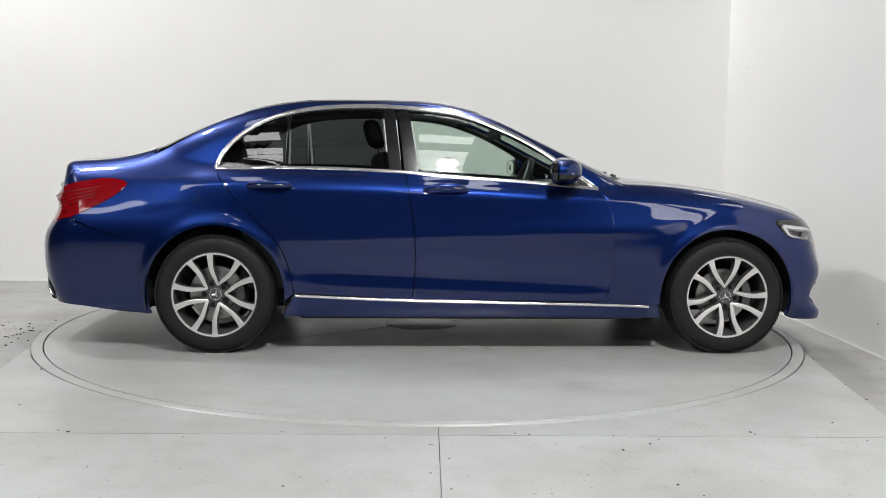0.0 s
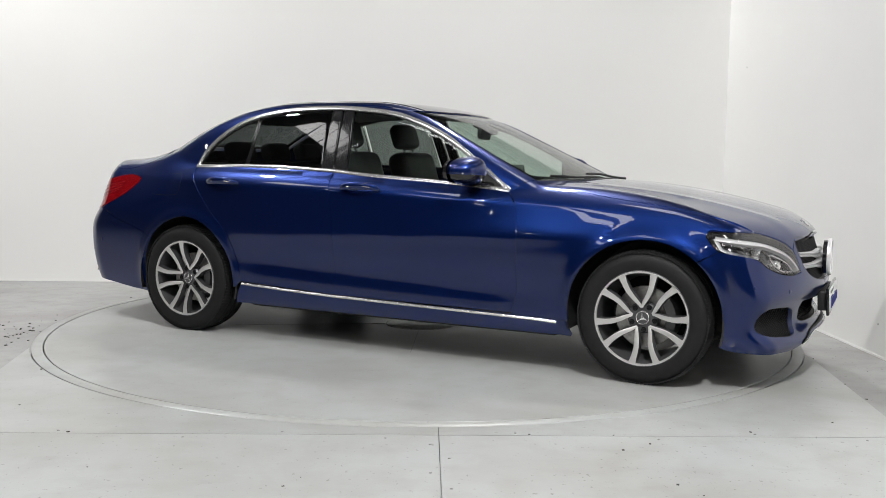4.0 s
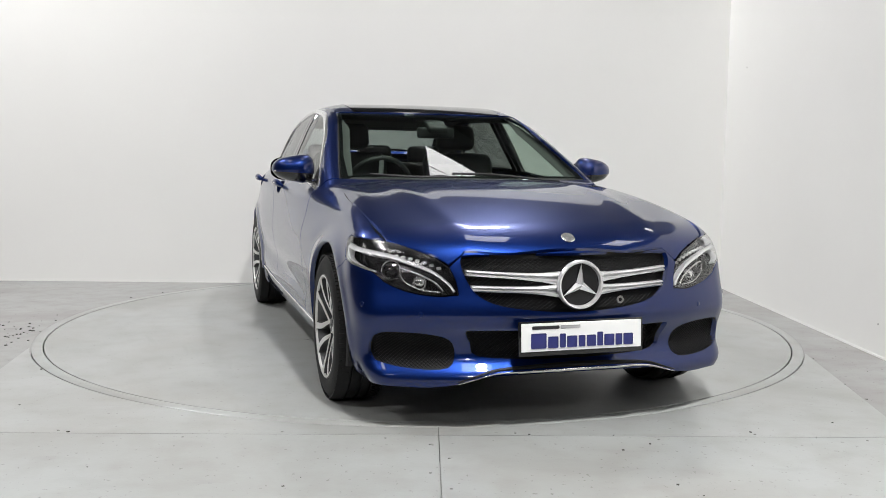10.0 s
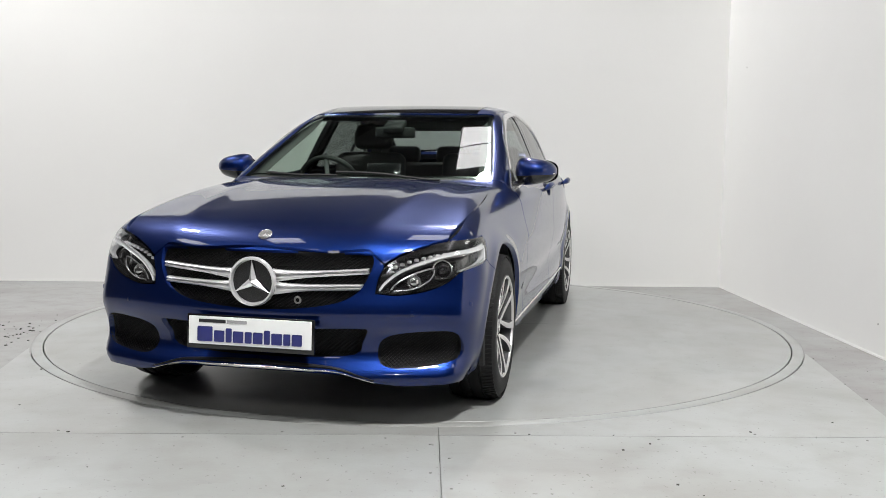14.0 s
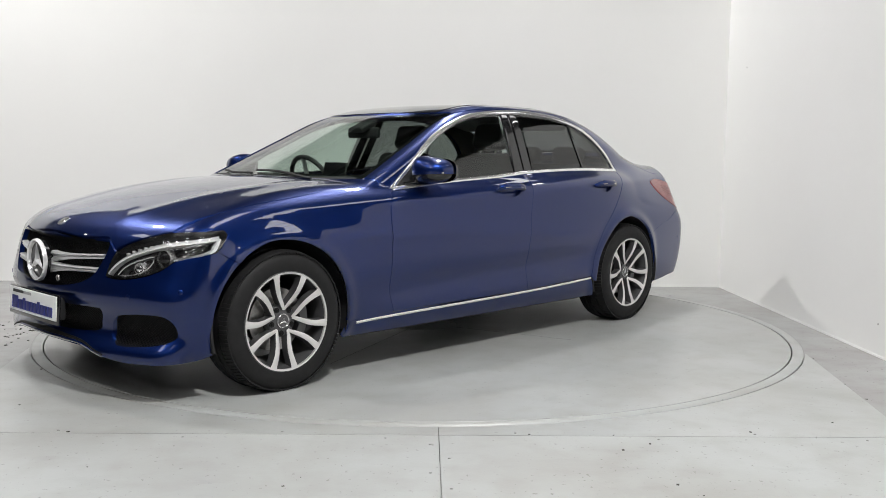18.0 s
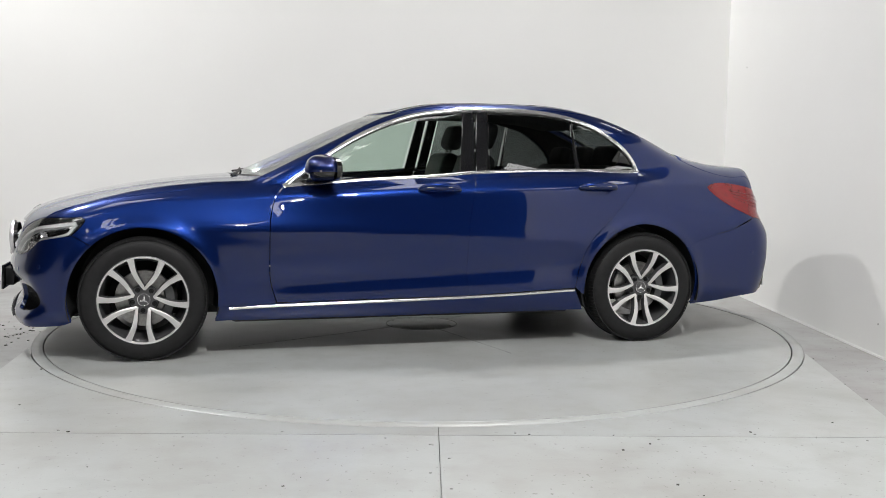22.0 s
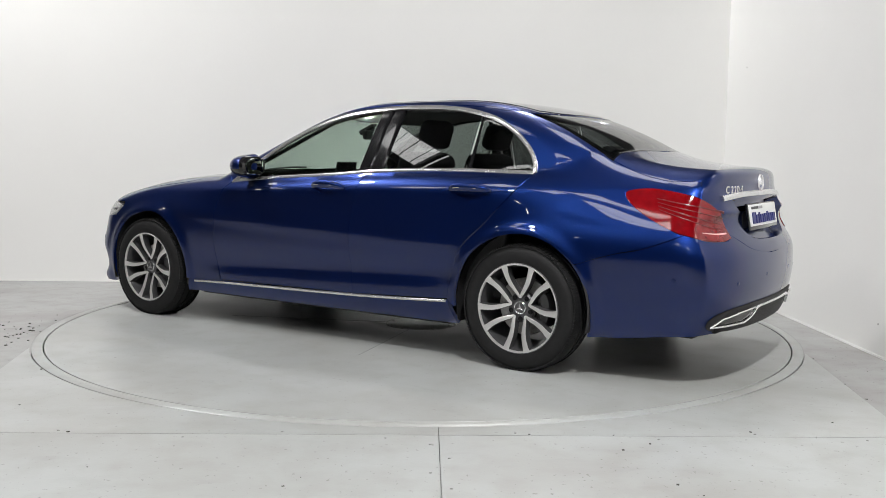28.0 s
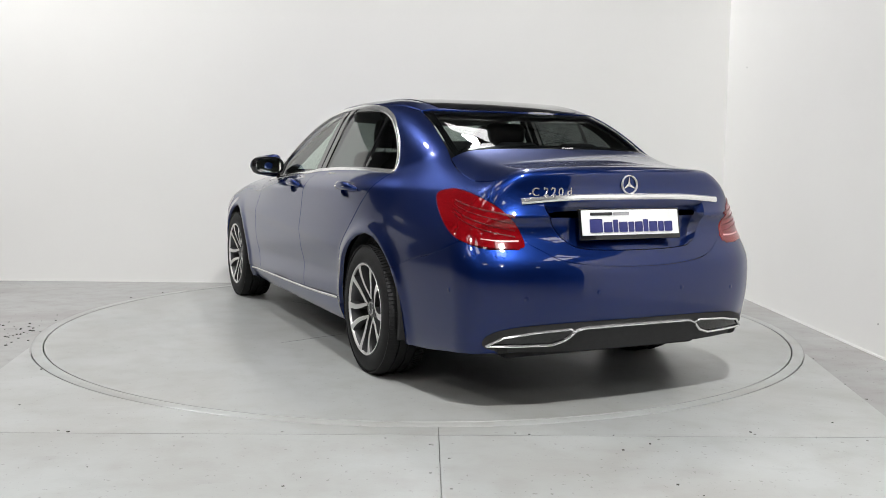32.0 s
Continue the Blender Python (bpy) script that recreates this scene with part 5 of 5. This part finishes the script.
# added strips that imitate the bright line along the wall foot, no real part
for sx, sy, lx, ly in ((-2.6, WALL_Y - 0.002, 11.2, 0.004), (WALL_X - 0.002, -0.75, 0.004, 6.9)):
    box_thing("wall_foot_highlight", (sx, sy, FLOOR_Z + 0.006), (lx, ly, 0.012), WHITE, "thin white strip added for the bright line at the wall foot")

# turntable: deck, hatch, centre cover turn; the ring stands still
turntable = tagged(new("turntable"), "round grey painted steel turntable deck with a centre cover", "turntable")
turntable.empty_display_size = 0.3


def flat_plate(name, loop, z, thick, material, parent, label="", drop=None):
    """A flat plate with a closed outline; drop gives the height of its top at a point."""
    bm = bmesh.new()
    top = [bm.verts.new((x, y, z if drop is None else drop(x, y))) for x, y in loop]
    low = [bm.verts.new((v.co.x, v.co.y, v.co.z - thick)) for v in top]
    bm.faces.new(top)
    bm.faces.new(low[::-1])
    for i in range(len(top)):
        j = (i + 1) % len(top)
        bm.faces.new((top[i], low[i], low[j], top[j]))
    return part(name, bm, material, parent, label, smooth=False)


def circle(r, n, a0=0.0, a1=360.0):
    return [(r * math.cos(radians(a0 + (a1 - a0) * i / n)), r * math.sin(radians(a0 + (a1 - a0) * i / n))) for i in range(n)]


bm = bmesh.new()
lathe(bm, [(0.232, -0.02), (0.232, -0.001), (0.233, 0.0), (2.266, 0.0), (2.268, -0.002), (2.268, -0.11)], 200, "z")
part("deck", bm, STEEL_GREY, turntable, "grey painted steel deck, scuffed by tyres")
bm = bmesh.new()
lathe(bm, [(0.0005, 0.0005), (0.223, 0.0005), (0.2265, -0.0005), (0.2265, -0.02)], 64, "z")
part("centre_cover", bm, STEEL_GREY, turntable, "round centre cover plate")
for k in range(8):
    a = radians(45 * k + 10)
    bm = bmesh.new()
    lathe(bm, [(0.0004, 0.0035), (0.007, 0.0035), (0.009, 0.001)], 10, "z", (0.20 * math.cos(a), 0.20 * math.sin(a), 0))
    part("cover_bolt", bm, STEEL, turntable)
for ang, r0, r1 in ((105.5, 0.24, 1.05), (-66.0, 0.24, 0.9), (-147.0, 0.24, 1.2), (24.0, 0.24, 1.3)):
    turn = Matrix.Rotation(radians(ang), 3, "Z")
    bm = bmesh.new()
    add_box(bm, turn @ Vector(((r0 + r1) / 2, 0, 0.0002)), (r1 - r0, 0.0012, 0.0010), turn)
    part("deck_seam", bm, GAP_BLACK, turntable, "thin dark seam between deck plates")
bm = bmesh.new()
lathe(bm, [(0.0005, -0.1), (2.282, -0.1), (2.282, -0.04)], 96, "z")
pit = tagged(part("turntable_pit", bm, GAP_BLACK, None), "dark pit under the turntable gap", "", "", "structure")
surround = tagged(new("turntable_ring"), "fixed grey steel ring round the turntable", "ring", "", "structure")
bm = bmesh.new()
lathe(bm, [(2.277, -0.11), (2.277, -0.002), (2.279, 0.0), (2.332, 0.0), (2.336, -0.003), (2.338, FLOOR_Z)], 200, "z", (0, 0.004, 0))
part("ring_plate", bm, STEEL_GREY, surround, "steel ring plate")

# approach plates: flat apron round the near half of the ring, then a ramp down to the floor
APRON_Y, RAMP_Y = -2.447, -3.95
EDGE = 2.344


def apron_side(sg):
    half = []
    a0 = math.degrees(math.asin(0.86 / EDGE))
    for i in range(49):
        a = radians(-a0 - (90 - a0) * i / 48)
        half.append((EDGE * math.cos(a) * sg, EDGE * math.sin(a)))
    half[-1] = (0.073 + 0.0012 * sg, half[-1][1])
    half[0] = (half[0][0], half[0][1])
    half += [(0.073 + 0.0012 * sg, APRON_Y), (1.95 * sg, APRON_Y)]
    return half if sg > 0 else half[::-1]


apron = tagged(new("approach_ramp"), "grey steel approach ramp and apron plates, bolted and scuffed", "ramp")
for sg in (1, -1):
    flat_plate("apron_plate", apron_side(sg), 0.0, 0.11, STEEL_GREY, apron)

    def slope(x, y):
        return 0.0 if y > APRON_Y - 0.01 else FLOOR_Z + 0.006
    rp = [(0.073 + 0.0014 * sg, APRON_Y - 0.004), (0.073 + 0.0014 * sg, RAMP_Y), (1.95 * sg, RAMP_Y), (1.95 * sg, APRON_Y - 0.004)]
    flat_plate("ramp_plate", rp if sg < 0 else rp[::-1], 0.0, 0.006, STEEL_GREY, apron, "", slope)
random.seed(4)
for k in range(9):
    bx = -1.75 + k * 0.43 + random.uniform(-0.12, 0.12)
    bm = bmesh.new()
    yy = APRON_Y + (0.03 if k % 2 else -0.035)
    lathe(bm, [(0.0004, 0.002), (0.004, 0.002), (0.006, 0.0)], 8, "z", (bx, yy, 0.0 if yy > APRON_Y else -0.003))
    part("plate_screw", bm, SCREW, apron)
for k in range(7):
    bm = bmesh.new()
    lathe(bm, [(0.0004, 0.002), (0.004, 0.002), (0.006, 0.0)], 8, "z", (0.073 + (0.035 if k % 2 else -0.035), APRON_Y - 0.1 - 0.13 * k, -0.114 * (0.1 + 0.13 * k) / 1.5))
    part("plate_screw", bm, SCREW, apron)

# loose grit on the floor
random.seed(9)
bm = bmesh.new()
for k in range(240):
    if k < 90:
        gx, gy = random.gauss(-2.75, 0.16), random.gauss(0.10, 0.30)
        if math.hypot(gx, gy) < 2.36:
            continue
        gz = FLOOR_Z
    else:
        gx, gy = random.uniform(-2.6, 2.6), random.uniform(-3.3, 2.4)
        rad = math.hypot(gx, gy)
        if rad < 2.35 and rad > 2.25:
            continue
        if gy < APRON_Y:
            gz = FLOOR_Z * (APRON_Y - gy) / 1.5 if abs(gx) < 1.9 else FLOOR_Z
        elif rad < 2.25:
            continue
        elif gy < -0.9 and abs(gx) < 1.95:
            gz = 0.0
        else:
            gz = FLOOR_Z
    r = random.uniform(0.002, 0.007) * (1.4 if k < 90 else 1)
    add_box(bm, (gx, gy, gz + r * 0.25), (r * random.uniform(1, 2.4), r * random.uniform(0.8, 1.6), r * 0.6), Matrix.Rotation(random.uniform(0, 3), 3, "Z"))
grit = tagged(part("floor_grit", bm, mat("dark_grit", (0.05, 0.045, 0.04), rough=0.9, vary=0.4, vary_size=5), None, smooth=False), "small dark grit and crumbs on the floor", "grit", "", "stuff")

# wall fixings
for bx, by, bz, nm in ((WALL_X - 0.004, -0.37, 0.085, "wall_bolt"), (WALL_X - 0.004, 2.2, 1.9, "wall_bolt")):
    bm = bmesh.new()
    lathe(bm, [(0.0004, -0.003), (0.005, -0.003), (0.007, 0.0)], 12, "x", (bx, by, bz))
    tagged(part(nm, bm, STEEL, None), "small grey bolt in the white wall", "bolt")

# ---- lamps and roof over the bay ----
SPOTGLOW = mat("lit_lamp_face", (1.0, 0.99, 0.97), rough=0.5, emit=30.0)
SKY = mat("daylit_roof_sheet", (1.0, 0.99, 0.985), rough=0.6, emit=5.5)
FIXTURE = mat("white_lamp_body", (0.6, 0.6, 0.6), rough=0.4)


for fx, fy in [(a, b) for a, b, _ in LAMPS] + [(6.0, -5.1), (6.0, 2.45), (6.0, -10.6), (-9.2, 0.8), (-9.2, -5.1), (-9.2, -10.6), (11.0, -5.1)]:
    root = tagged(new("high_bay_lamp"), "round bright high-bay lamp hung under the roof", "ceiling lamp", "high-bay lamps")
    root.matrix_basis = pose(fx, fy, LAMP_Z)
    bm = bmesh.new()
    lathe(bm, [(0.0004, 0.22), (0.07, 0.21), (0.10, 0.12), (0.15, 0.03), (0.165, 0.0), (0.15, 0.004)], 28, "z")
    part("lamp_body", bm, FIXTURE, root)
    bm = bmesh.new()
    lathe(bm, [(0.0004, 0.012), (0.148, 0.012)], 28, "z")
    part("lamp_face", bm, SPOTGLOW, root, "glowing lamp face")
    bm = bmesh.new()
    add_tube(bm, [(0, 0, 0.2), (0, 0, 0.72)], 0.008, 6)
    part("hanger", bm, STEEL, root)
for sx, sy in [(0.95, y) for y in (3.0, -1.0, -5.5, -10.6)] + [(-2.5, y) for y in (-2.0, -5.5, -10.6)] + [(4.8, y) for y in (3.0, -1.0, -5.5)] + [(-6.3, y) for y in (-2.0, -5.5)]:
    root = tagged(new("roof_light"), "translucent roof light divided by bars", "roof light", "roof lights", "structure")
    root.matrix_basis = pose(sx, sy, 6.28)
    for i in range(2 if sy > 0 else 4):
        bm = bmesh.new()
        add_box(bm, (0, (0.2 if sy > 0 else -0.6) + 0.4 * i, 0), (0.95, 0.36, 0.03), None, 0.005)
        part("roof_pane", bm, SKY, root, "bright translucent pane")
for k in range(10):
    box_thing("roof_beam", (0, -17 + 2.4 * k, 6.14), (29.6, 0.10, 0.20), BEAM, "dark steel roof beam", "beam")


# ---- movement ----
SPIN = [(0.0, 1.9), (1.0, -5.1), (2.0, -12.5), (3.0, -20.1), (3.5, -23.9), (6.0, -42.7), (9.0, -66.1), (13.0, -96.8), (16.0, -119.95), (19.0, -143.1), (23.0, -174.6), (25.5, -194.5), (28.0, -214.5), (32.0, -245.9)]


def motions():
    walk(car, [(t, pose(0, 0, 0, 0, 0, a) @ pose(0.262, -0.055, 0.0)) for t, a in SPIN])
    walk(turntable, [(t, pose(0, 0, 0, 0, 0, a)) for t, a in SPIN])


motions()
